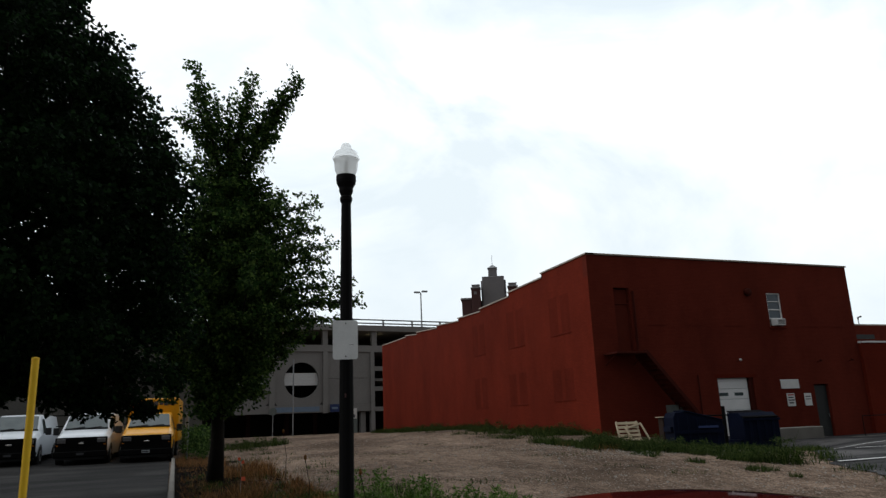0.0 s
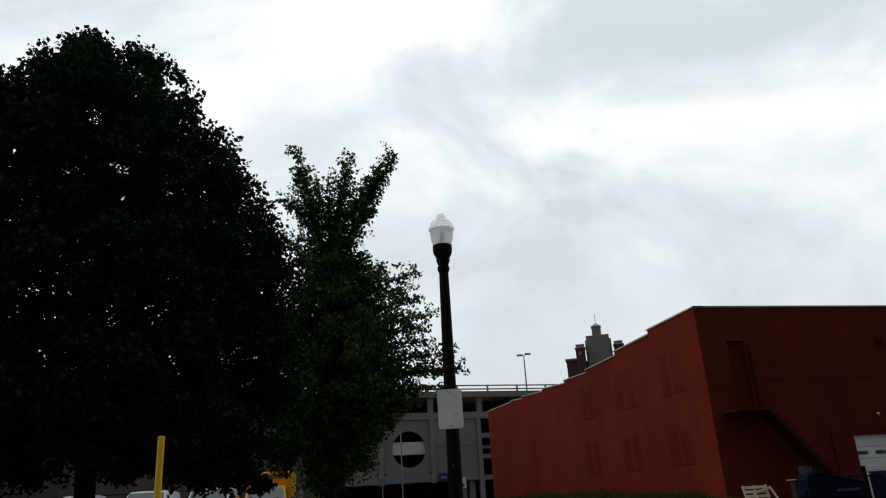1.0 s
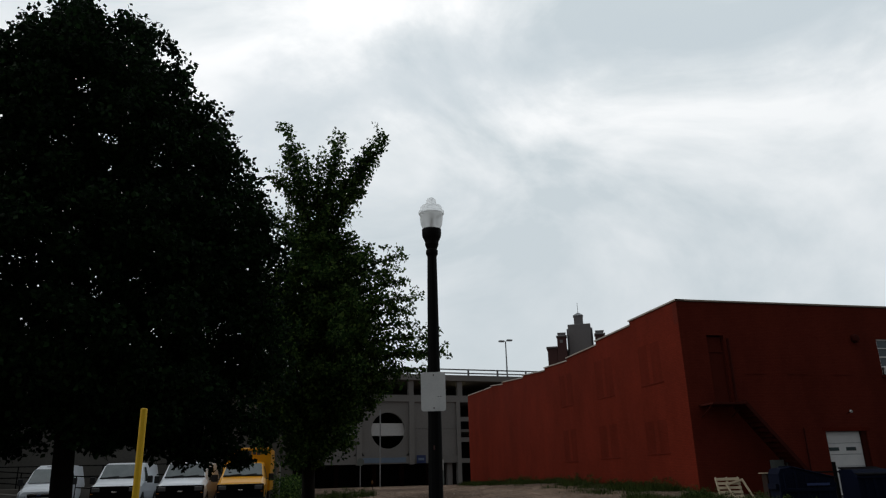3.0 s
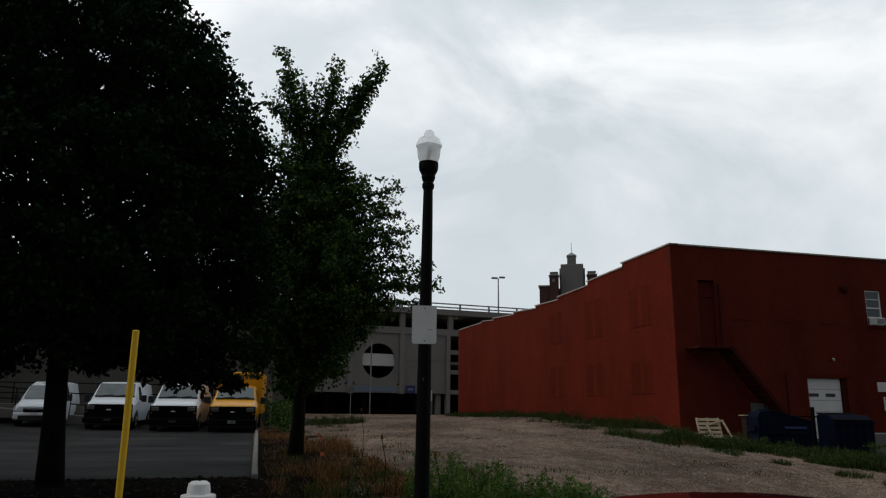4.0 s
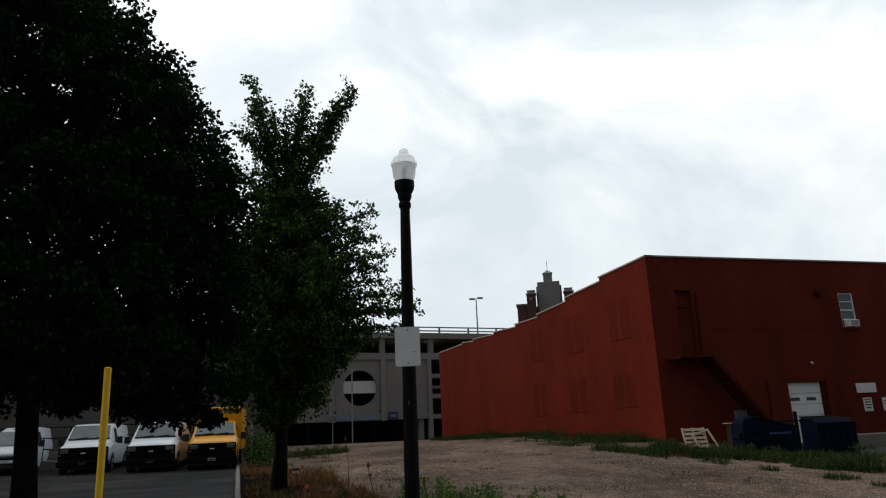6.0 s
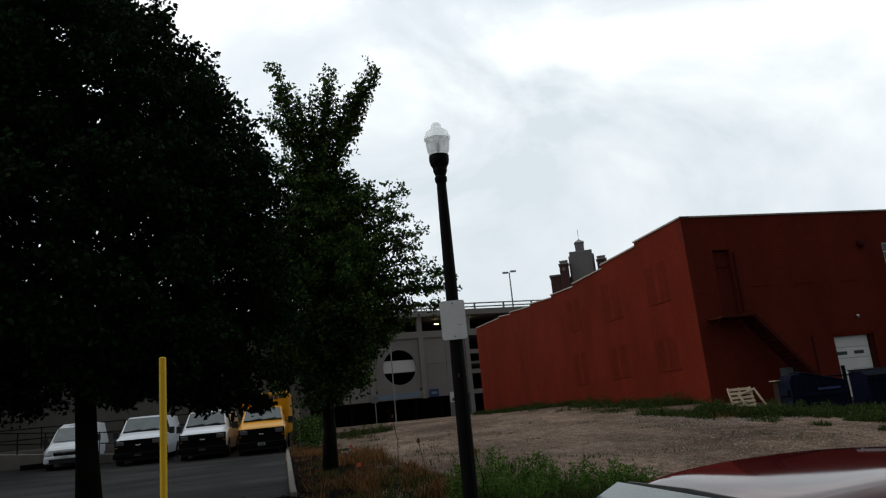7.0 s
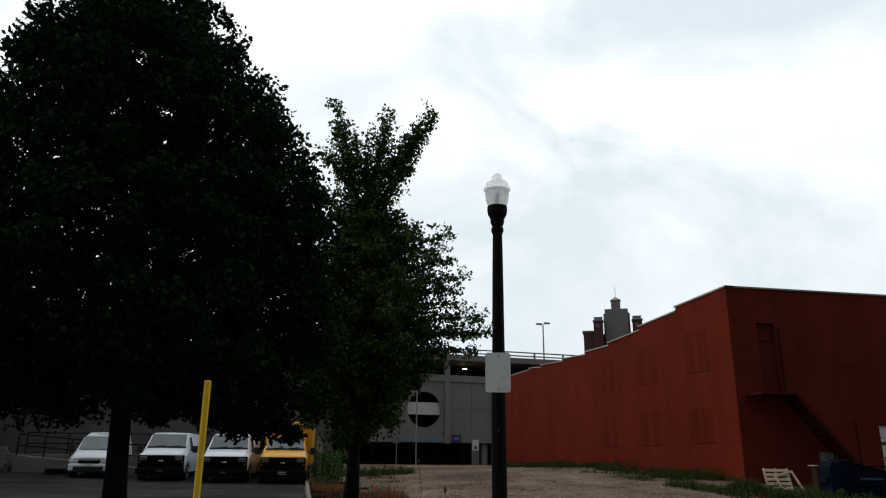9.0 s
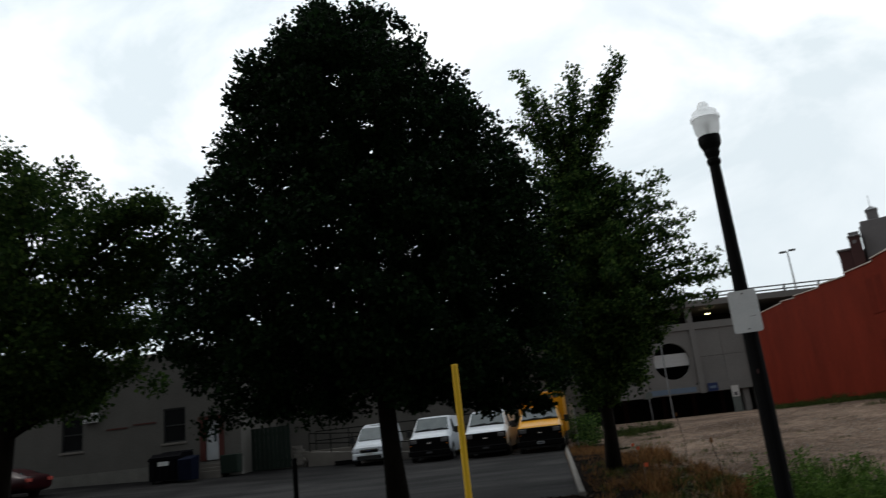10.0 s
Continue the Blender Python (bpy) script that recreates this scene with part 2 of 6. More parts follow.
def asphalt_material(name, pale=1.0):
    """Old asphalt with paler worn streaks, dark patches and fine aggregate."""
    m = bpy.data.materials.new(name)
    m.use_nodes = True
    n, l = m.node_tree.nodes, m.node_tree.links
    b = n["Principled BSDF"]
    tc = n.new("ShaderNodeTexCoord")

    def layer(scale, detail, stretch):
        mp = n.new("ShaderNodeMapping")
        mp.inputs["Scale"].default_value = stretch
        t = n.new("ShaderNodeTexNoise")
        t.inputs["Scale"].default_value = scale
        t.inputs["Detail"].default_value = detail
        t.inputs["Roughness"].default_value = 0.6
        l.new(tc.outputs["Object"], mp.inputs["Vector"])
        l.new(mp.outputs["Vector"], t.inputs["Vector"])
        return t.outputs["Fac"]

    def ramp(fac, lo, hi, p0, p1):
        r = n.new("ShaderNodeValToRGB")
        r.color_ramp.elements[0].position, r.color_ramp.elements[1].position = p0, p1
        r.color_ramp.elements[0].color, r.color_ramp.elements[1].color = (*lo, 1), (*hi, 1)
        l.new(fac, r.inputs["Fac"])
        return r.outputs["Color"]

    def times(x, y):
        k = n.new("ShaderNodeMix")
        k.data_type, k.blend_type = "RGBA", "MULTIPLY"
        k.inputs["Factor"].default_value = 1.0
        l.new(x, k.inputs["A"])
        l.new(y, k.inputs["B"])
        return k.outputs["Result"]

    streaks = ramp(layer(0.5, 7, (0.35, 1.6, 1)), (0.007, 0.007, 0.0075), (0.031, 0.030, 0.030), 0.36, 0.68)
    patches = ramp(layer(0.3, 3, (1, 1, 1)), (0.55 * pale, 0.55 * pale, 0.56 * pale), (1.15 * pale, 1.14 * pale, 1.14 * pale), 0.42, 0.56)
    grit = ramp(layer(55.0, 3, (1, 1, 1)), (0.6, 0.6, 0.6), (1.5, 1.5, 1.5), 0.3, 0.7)
    l.new(times(times(streaks, patches), grit), b.inputs["Base Color"])
    b.inputs["Roughness"].default_value = 0.85
    b.inputs["Specular IOR Level"].default_value = 0.08
    bp = n.new("ShaderNodeBump")
    bp.inputs["Strength"].default_value = 0.4
    bp.inputs["Distance"].default_value = 0.02
    l.new(layer(45.0, 3, (1, 1, 1)), bp.inputs["Height"])
    l.new(bp.outputs["Normal"], b.inputs["Normal"])
    return m


M_GRAVEL = gravel_material("gravel_dirt")
M_STONE = material("loose_stone", (0.10, 0.085, 0.07), (0.46, 0.42, 0.38), scale=8, rough=0.9, bump=0.3)
# dark soil, taken down to near black to carry the trees' cast shade
M_MULCH = material("tree_shaded_mulch", (0.0016, 0.0013, 0.001), (0.0115, 0.008, 0.006), scale=1.2, fine=22, rough=0.95, bump=0.9, contrast=0.2, spec=0.01)
M_ASPHALT = asphalt_material("lot_asphalt")
M_DRIVE = asphalt_material("pale_worn_asphalt", 3.2)
M_ROAD = material("road_asphalt", (0.04, 0.04, 0.04), (0.08, 0.078, 0.075), scale=0.5, fine=45, rough=0.88, bump=0.35)
M_CONC = material("concrete", (0.21, 0.20, 0.18), (0.38, 0.36, 0.33), scale=0.8, fine=35, rough=0.9, bump=0.25, spread=0.08)
M_KERB = material("kerb_concrete", (0.11, 0.10, 0.09), (0.21, 0.195, 0.175), scale=1.5, fine=30, rough=0.9, bump=0.3)
M_BRICK = brick_material("painted_red_brick", (0.152, 0.0205, 0.0098), (0.134, 0.0176, 0.0086), (0.110, 0.0142, 0.0073))
M_BRICK_DK = brick_material("painted_brick_infill", (0.122, 0.016, 0.008), (0.110, 0.0143, 0.007), (0.092, 0.012, 0.006))
# same red paint as M_BRICK, with the front's shade put into the colour
M_BRICK_SHADED = brick_material("shaded_painted_brick", (0.130, 0.0225, 0.0135), (0.116, 0.0195, 0.0115), (0.092, 0.0155, 0.0095))
M_COPING = material("coping_tile", (0.26, 0.22, 0.18), (0.50, 0.44, 0.38), scale=2, rough=0.8, bump=0.2)
M_REDSTEEL = material("red_painted_steel", (0.042, 0.008, 0.005), (0.066, 0.012, 0.008), scale=3, spec=0.06, rough=0.7, bump=0.1)
M_REDDOOR = material("red_painted_door", (0.078, 0.0140, 0.0085), (0.104, 0.0185, 0.011), scale=2, spec=0.05, rough=0.75, bump=0.1)
M_BLACK = material("black_paint", (0.003, 0.003, 0.003), (0.0065, 0.0065, 0.007), scale=4, spec=0.05, rough=0.6, bump=0.05)
M_YELLOW = material("yellow_paint", (0.62, 0.37, 0.012), (0.76, 0.47, 0.02), scale=4, rough=0.5, bump=0.06)
M_WHITEP = material("white_paint", (0.70, 0.71, 0.72), (0.86, 0.86, 0.86), scale=2, rough=0.45, bump=0.03)
M_SIGNBACK = material("bare_aluminium_sign", (0.55, 0.57, 0.58), (0.72, 0.73, 0.73), scale=5, rough=0.5, bump=0.03, metal=0.2)
M_SIGNWHITE = material("white_sign", (0.58, 0.58, 0.57), (0.72, 0.72, 0.71), scale=5, rough=0.6, bump=0.02)
M_INK = material("dark_lettering", (0.05, 0.05, 0.06), (0.10, 0.10, 0.11), rough=0.7, bump=0)
M_REDINK = material("red_lettering", (0.35, 0.05, 0.04), (0.45, 0.08, 0.06), rough=0.7, bump=0)
M_BLUESIGN = material("blue_sign", (0.02, 0.035, 0.11), (0.03, 0.05, 0.15), rough=0.5, bump=0.02)
M_PALEBLUE = material("pale_blue_lettering", (0.13, 0.19, 0.27), (0.19, 0.25, 0.33), rough=0.6, bump=0)
M_VANWHITE = material("white_van_paint", (0.70, 0.75, 0.81), (0.80, 0.84, 0.89), scale=1.5, rough=0.25, bump=0.0, spec=0.5)
M_VANYEL = material("yellow_truck_paint", (0.68, 0.30, 0.006), (0.80, 0.37, 0.01), scale=1.5, rough=0.3, bump=0.0, spec=0.5)
M_MAROON = material("maroon_car_paint", (0.050, 0.005, 0.006), (0.065, 0.007, 0.008), scale=1.5, rough=0.07, bump=0.0, spec=0.9)
M_REDCAR = material("dark_red_car_paint", (0.022, 0.003, 0.005), (0.034, 0.005, 0.007), scale=1.5, rough=0.3, bump=0.0, spec=0.25)
M_SILVER = material("silver_car_paint", (0.035, 0.037, 0.04), (0.06, 0.062, 0.065), scale=1.5, rough=0.25, bump=0.0, metal=0.4)
M_PLASTIC = material("black_plastic", (0.010, 0.010, 0.011), (0.022, 0.022, 0.023), scale=6, rough=0.6, bump=0.1)
M_RUBBER = material("tyre_rubber", (0.010, 0.010, 0.010), (0.02, 0.02, 0.02), scale=8, rough=0.85, bump=0.2)
M_RIM = material("steel_rim", (0.22, 0.22, 0.22), (0.34, 0.34, 0.34), scale=8, rough=0.4, metal=0.7, bump=0.05)
M_CHROME = material("chrome", (0.5, 0.5, 0.5), (0.6, 0.6, 0.6), rough=0.15, metal=1.0, bump=0)
M_LENS = material("headlight_lens", (0.045, 0.045, 0.05), (0.09, 0.09, 0.10), rough=0.12, bump=0, spec=0.7)
M_LENS_PALE = material("clear_headlight", (0.20, 0.23, 0.27), (0.34, 0.38, 0.42), rough=0.12, bump=0, spec=0.7)
M_AMBER = material("amber_lens", (0.5, 0.14, 0.01), (0.6, 0.2, 0.02), rough=0.2, bump=0)
M_CARGLASS = material("car_window_glass", (0.012, 0.022, 0.025), (0.050, 0.080, 0.082), scale=1.1, rough=0.04, bump=0, spec=0.4)
# paler than the side glass: reflected sky is put into the base colour
M_SKY_GLASS = material("windshield_sky_sheen", (0.060, 0.085, 0.095), (0.12, 0.155, 0.165), scale=2.5, rough=0.05, bump=0, spec=0.5)
M_DARKPANE = material("dark_window_glass", (0.003, 0.0035, 0.004), (0.010, 0.011, 0.012), scale=1.5, rough=0.15, bump=0, spec=0.06)
M_WINDOW = material("window_glass", (0.05, 0.07, 0.09), (0.08, 0.105, 0.13), rough=0.05, bump=0, spec=0.9)
M_DUMP = material("blue_dumpster_paint", (0.0012, 0.0028, 0.010), (0.003, 0.0066, 0.023), scale=2, fine=20, rough=0.7, bump=0.15, spec=0.08)
M_DUMPLID = material("black_lid_plastic", (0.002, 0.002, 0.003), (0.005, 0.005, 0.007), scale=3, rough=0.8, spec=0.05, bump=0.1)
M_RUST = material("rusty_brown_steel", (0.012, 0.006, 0.004), (0.035, 0.016, 0.010), scale=3, fine=25, rough=0.9, bump=0.3)
M_WOOD = material("pale_pine", (0.34, 0.27, 0.18), (0.52, 0.43, 0.31), scale=6, fine=40, rough=0.8, bump=0.2, spread=0.12)
M_BEIGE = material("painted_block_beige", (0.076, 0.073, 0.067), (0.135, 0.129, 0.119), scale=0.5, fine=12, rough=0.9, bump=0.25)
M_BEIGE_LO = material("stained_base_course", (0.10, 0.097, 0.088), (0.20, 0.195, 0.18), scale=1.4, fine=20, rough=0.9, bump=0.3)
M_GARAGE = material("precast_concrete", (0.182, 0.176, 0.170), (0.262, 0.254, 0.247), scale=0.25, fine=8, rough=0.9, bump=0.15, spread=0.05)
# near-black colour standing in for the shade inside decks and rooms
M_INSIDE_SHADE = material("interior_shade", (0.012, 0.012, 0.012), (0.03, 0.03, 0.03), scale=0.5, rough=0.95, bump=0)
M_GALV = material("galvanised_steel", (0.20, 0.21, 0.22), (0.32, 0.33, 0.34), scale=4, rough=0.55, metal=0.5, bump=0.1)
M_GREYBOX = material("grey_utility_paint", (0.11, 0.13, 0.125), (0.17, 0.195, 0.185), scale=4, rough=0.6, bump=0.05)
M_TOWER = material("grey_tower_stone", (0.16, 0.155, 0.165), (0.21, 0.205, 0.21), scale=0.1, fine=1.0, rough=0.9, bump=0.05)
M_TOWERBRICK = material("brown_tower_brick", (0.055, 0.026, 0.026), (0.085, 0.042, 0.04), scale=0.15, fine=2.0, rough=0.9, bump=0.05)
M_BARK = material("bark", (0.005, 0.004, 0.0035), (0.017, 0.0135, 0.0105), scale=5, spec=0.1, fine=26, rough=0.95, bump=0.9)
# greens near black: shade of the backlit crown is in the leaf colour
M_LEAF_A = leaf_material("backlit_maple_leaf", (0.003, 0.008, 0.0035), (0.0055, 0.015, 0.0055), (0.018, 0.042, 0.014), 0.32, 0.03)
M_LEAF_B = leaf_material("pear_leaf", (0.009, 0.024, 0.006), (0.026, 0.060, 0.014), (0.100, 0.155, 0.038), 0.48, 0.05)
M_LEAF_C = leaf_material("locust_leaf", (0.010, 0.025, 0.006), (0.024, 0.052, 0.012), (0.065, 0.105, 0.024), 0.46, 0.05)
M_GRASS = leaf_material("green_grass", (0.011, 0.024, 0.005), (0.030, 0.055, 0.012), (0.105, 0.130, 0.038), 0.35, 0.05)
M_WEED = leaf_material("green_weed", (0.028, 0.066, 0.010), (0.070, 0.140, 0.022), (0.16, 0.25, 0.055), 0.4)
M_DRY = leaf_material("dry_grass", (0.045, 0.020, 0.008), (0.150, 0.066, 0.020), (0.32, 0.175, 0.065))
M_ORANGE = material("orange_tape", (0.75, 0.10, 0.04), (0.85, 0.16, 0.06), rough=0.6, bump=0)
M_BAG = material("white_plastic_bag", (0.55, 0.56, 0.58), (0.72, 0.72, 0.73), scale=12, rough=0.5, bump=0.3)
M_GLOBE = globe_material("frosted_prismatic_globe")
M_DOME = globe_material("clear_stepped_dome", 0.62)
M_LIGHTON = glow_material("garage_tube", (1.0, 0.82, 0.45), 6.0)
M_DOORGREY = material("pale_door_paint", (0.40, 0.43, 0.46), (0.52, 0.55, 0.58), scale=2, rough=0.5, bump=0.03)
M_DARKDOOR = material("dark_door_paint", (0.016, 0.018, 0.018), (0.03, 0.032, 0.032), scale=2, rough=0.55, bump=0.05)
M_REDTRIM = material("red_door_trim", (0.055, 0.013, 0.010), (0.09, 0.022, 0.017), scale=3, rough=0.7, bump=0.1)


# ---- mesh helpers ----
def box(bm, x0, x1, y0, y1, z0, z1, m=None):
    vs = [bm.verts.new(v) for v in ((x0, y0, z0), (x1, y0, z0), (x1, y1, z0), (x0, y1, z0), (x0, y0, z1), (x1, y0, z1), (x1, y1, z1), (x0, y1, z1))]
    for f in ((3, 2, 1, 0), (4, 5, 6, 7), (0, 1, 5, 4), (1, 2, 6, 5), (2, 3, 7, 6), (3, 0, 4, 7)):
        bm.faces.new([vs[i] for i in f])
    if m is not None:
        bmesh.ops.transform(bm, matrix=m, verts=vs)
    return vs


def bevelled(bm, width=0.01, segments=1):
    bmesh.ops.bevel(bm, geom=bm.edges[:], offset=width, segments=segments, affect="EDGES", clamp_overlap=True)
    return bm


def block(x0, x1, y0, y1, z0, z1, bevel=0.0, m=None):
    bm = bmesh.new()
    box(bm, x0, x1, y0, y1, z0, z1, m)
    return bevelled(bm, bevel) if bevel else bm


def tube(bm, points, radii, sides=8, cap=True):
    """A tapering tube along points."""
    rings = []
    pts = [Vector(p) for p in points]
    for i, p in enumerate(pts):
        d = (pts[min(i + 1, len(pts) - 1)] - pts[max(i - 1, 0)]).normalized()
        side = d.cross(Vector((0, 0, 1)) if abs(d.z) < 0.95 else Vector((1, 0, 0))).normalized()
        up = side.cross(d)
        r = radii[i] if isinstance(radii, (list, tuple)) else radii
        rings.append([bm.verts.new(p + (side * math.cos(a) + up * math.sin(a)) * r) for a in (2 * math.pi * k / sides for k in range(sides))])
    for a, b in zip(rings, rings[1:]):
        for k in range(sides):
            bm.faces.new((a[k], a[(k + 1) % sides], b[(k + 1) % sides], b[k]))
    if cap:
        bm.faces.new(rings[0])
        bm.faces.new(list(reversed(rings[-1])))
    return bm


def lathe(profile, sides=20, flute=0.0):
    """A turned body from (radius, height) pairs."""
    bm = bmesh.new()
    rings = []
    for r, z in profile:
        rings.append([bm.verts.new((r * (1 + flute * (k % 2)) * math.cos(2 * math.pi * k / sides), r * (1 + flute * (k % 2)) * math.sin(2 * math.pi * k / sides), z)) for k in range(sides)])
    for a, b in zip(rings, rings[1:]):
        for k in range(sides):
            bm.faces.new((a[k], a[(k + 1) % sides], b[(k + 1) % sides], b[k]))
    bm.faces.new(list(reversed(rings[0])))
    bm.faces.new(rings[-1])
    return bm


def prism(outline, x0, x1, w=None):
    """A side outline of (y, z) drawn across from x0 to x1."""
    bm = bmesh.new()
    a = [bm.verts.new((x0, y, z)) for y, z in outline]
    b = [bm.verts.new((x1, y, z)) for y, z in outline]
    n = len(outline)
    bm.faces.new(a)
    bm.faces.new(list(reversed(b)))
    for i in range(n):
        bm.faces.new((a[i], b[i], b[(i + 1) % n], a[(i + 1) % n]))
    return bm


def finish(bm, name, mat, smooth=False):
    bmesh.ops.recalc_face_normals(bm, faces=bm.faces[:])
    me = bpy.data.meshes.new(name)
    bm.to_mesh(me)
    bm.free()
    me.materials.append(mat)
    if smooth:
        me.shade_smooth()
    return me


def part(name, bm, mat, parent, label="", at=None, smooth=False):
    ob = new(name, finish(bm, name, mat, smooth))
    ob.parent = parent
    if at is not None:
        ob.matrix_local = at
    if label:
        ob["label"] = label
    return ob


def thing(name, label, category, at=None, group="", kind=""):
    ob = new(name)
    if at is not None:
        ob.matrix_world = at
    return tagged(ob, label, category, group, kind)


def solid(name, bm, mat, label, category, group="", kind="", at=None, smooth=False):
    ob = new(name, finish(bm, name, mat, smooth))
    if at is not None:
        ob.matrix_world = at
    return tagged(ob, label, category, group, kind)


def piece(name, mesh, parent, at):
    ob = new(name, mesh)
    ob.parent = parent
    ob.matrix_local = at
    return ob


# ---- ground ----
def smooth_step(a, b, v):
    u = min(max((v - a) / (b - a), 0.0), 1.0)
    return u * u * (3 - 2 * u)


def ground_z(x, y):
    z = float(np.interp(y, [-1e4, 8.5, 10.6, 10.75, 15, 33, 40, 60, 70, 80, 4000], [-0.15, -0.15, 0.12, 0.13, 0.33, 0.60, 0.86, 1.06, 0.95, 0.8, 0.8]))
    away = smooth_step(12, 26, y) * (1 - smooth_step(35, 60, y))
    z += (0.030 * min(max(x - 2, 0), 15.5) - 0.055 * min(max(x - 18, 0), 12)) * away
    z += 0.030 * min(max(-x - 8, 0), 18) * smooth_step(24, 36, y) * (1 - smooth_step(45, 70, y))
    z -= 0.9 * math.exp(-((x - 20.6) / 3.6) ** 2 - ((y - 22.6) / 3.2) ** 2)
    return z


def sheet(name, xs, ys, mat, lift, label, category, rough=0.0, ragged=0.0):
    bm = bmesh.new()
    grid = [[bm.verts.new((x + (ragged * (noise.noise(Vector((y * 0.8, 1.3, 0.4))) + 0.5 * noise.noise(Vector((y * 2.9, 7.3, 0.4)))) * i / len(xs)), y, ground_z(x, y) + lift + rough * noise.noise(Vector((x * 0.9, y * 0.9, 0.0))))) for i, x in enumerate(xs)] for y in ys]
    for a, b in zip(grid, grid[1:]):
        for i in range(len(xs) - 1):
            bm.faces.new((a[i], a[i + 1], b[i + 1], b[i]))
    return solid(name, bm, mat, label, category, kind="structure", smooth=True)


def steps_to(a, b, d):
    n = max(1, round((b - a) / d))
    return [a + (b - a) * i / n for i in range(n + 1)]


far = [-1500, -600, -250, -120]
gx = far + steps_to(-70, 60, 1.0) + [110, 250, 600, 1500]
gy = [-1500, -500, -150, -50, -10, 0, 7, 8.5] + steps_to(10.6, 70, 0.8) + [75, 80, 90, 110, 150, 300, 700, 2000]
ground = sheet("ground", gx, gy, M_GRAVEL, 0.0, "pale brown gravel and packed dirt of a vacant lot", "ground", rough=0.03)
lot = sheet("parking_lot", steps_to(-48, 0.05, 1.2), steps_to(15.6, 41, 0.9), M_ASPHALT, 0.04, "worn dark asphalt parking lot behind a kerb", "parking lot")
# both soil sheets below have tree shade in their colour
mulch = sheet("planting_strip", steps_to(-48, 2.1, 0.8), steps_to(10.75, 15.6, 0.25), M_MULCH, 0.035, "dark mulch and soil strip between pavement and lot, tree shade in its colour", "ground", rough=0.05, ragged=1.2)
verge = sheet("tree_verge", steps_to(0.2, 2.2, 0.2), steps_to(15.6, 34, 0.3), M_MULCH, 0.03, "dark soil verge along the kerb, tree shade in its colour", "ground", rough=0.06, ragged=1.6)
road = solid("road", block(-220, 220, 1.85, 7.5, -0.2, 0.0), M_ROAD, "grey asphalt street", "road", kind="structure")
pave_near = solid("pavement_near", block(-220, 220, -3.5, 1.85, -0.2, 0.15, 0.02), M_CONC, "concrete pavement beside the street", "pavement", kind="structure")
pave = thing("pavement_far", "pale concrete pavement of square slabs", "pavement", kind="structure")
slab = finish(block(-0.745, 0.745, -1.515, 1.515, -0.12, 0.0, 0.012), "slab", M_CONC)
for i in range(-20, 7):
    piece("slab", slab, pave, pose(0.3 + 1.5 * i, 9.23, 0.15))
part("kerb_stone", block(-220, 220, 7.5, 7.7, -0.2, 0.15, 0.02), M_KERB, pave)

# kerb of the lot, in cast lengths
kerb = thing("lot_kerb", "pale worn concrete kerb along the asphalt lot", "kerb", kind="structure")
for i in range(7):
    y0, y1 = 15.2 + 2.6 * i, 15.2 + 2.6 * (i + 1) - 0.015
    bm = bmesh.new()
    x0 = 0.05 + 0.012 * i
    vs = box(bm, x0, x0 + 0.13, y0, y1, 0, 0.17)
    for v in vs:
        v.co.z += ground_z(0.1, v.co.y) - 0.03
    part("kerb_stone", bevelled(bm, 0.02), M_KERB, kerb)


# ---- red brick building ----
BX, BY, BR, BE = 17.45, 27.08, 33.5, 61.2


def wall_boxes(bm, u0, u1, z0, z1, holes, make):
    """Fills a wall from u0 to u1 and z0 to z1 around the holes (u0, u1, z0, z1)."""
    us = sorted({u0, u1, *[h[0] for h in holes], *[h[1] for h in holes]})
    zs = sorted({z0, z1, *[h[2] for h in holes], *[h[3] for h in holes]})
    for a, b in zip(us, us[1:]):
        for z, w in zip(zs, zs[1:]):
            if not any(h[0] <= a and h[1] >= b and h[2] <= z and h[3] >= w for h in holes):
                make(bm, a, b, z, w)
    bmesh.ops.remove_doubles(bm, verts=bm.verts[:], dist=0.0005)


red = thing("brick_building", "two-storey painted red brick warehouse with stepped parapet", "building")

# west wall with bricked-up windows; the parapet steps down to the back
BLIND = [(28.9, 30.85, 5.67, 7.5), (33.7, 35.75, 5.58, 7.55), (38.85, 40.7, 5.62, 7.45), (29.0, 30.95, 2.54, 3.98), (33.75, 35.85, 2.5, 4.12), (38.85, 40.7, 2.45, 4.2)]
bm = bmesh.new()
wall_boxes(bm, BY, BE, -0.3, 7.95, BLIND, lambda m, a, b, z, w: box(m, BX, BX + 0.35, a, b, z, w))
west = part("wall", bm, M_BRICK, red)
PARAPET = [(26.95, 31.4, 9.03, 8.99), (31.4, 35.32, 8.77, 8.70), (35.32, 39.38, 8.48, 8.42), (39.38, 43.0, 8.25, 8.36), (43.0, 47.15, 8.18, 8.44), (47.15, 51.66, 8.27, 8.54), (51.66, 54.5, 8.38, 8.62), (54.5, 61.2, 8.5, 8.58)]
for a, b, za, zb in PARAPET:
    a = max(a, BY)
    part("parapet", prism([(a, 7.95), (b, 7.95), (b, zb - 0.07), (a, za - 0.07)], BX + 0.001, BX + 0.349), M_BRICK, red)
    part("coping", prism([(a - 0.06, za - 0.07), (b + 0.06, zb - 0.07), (b + 0.06, zb), (a - 0.06, za)], BX - 0.05, BX + 0.4), M_COPING, red, "pale weathered coping tiles")
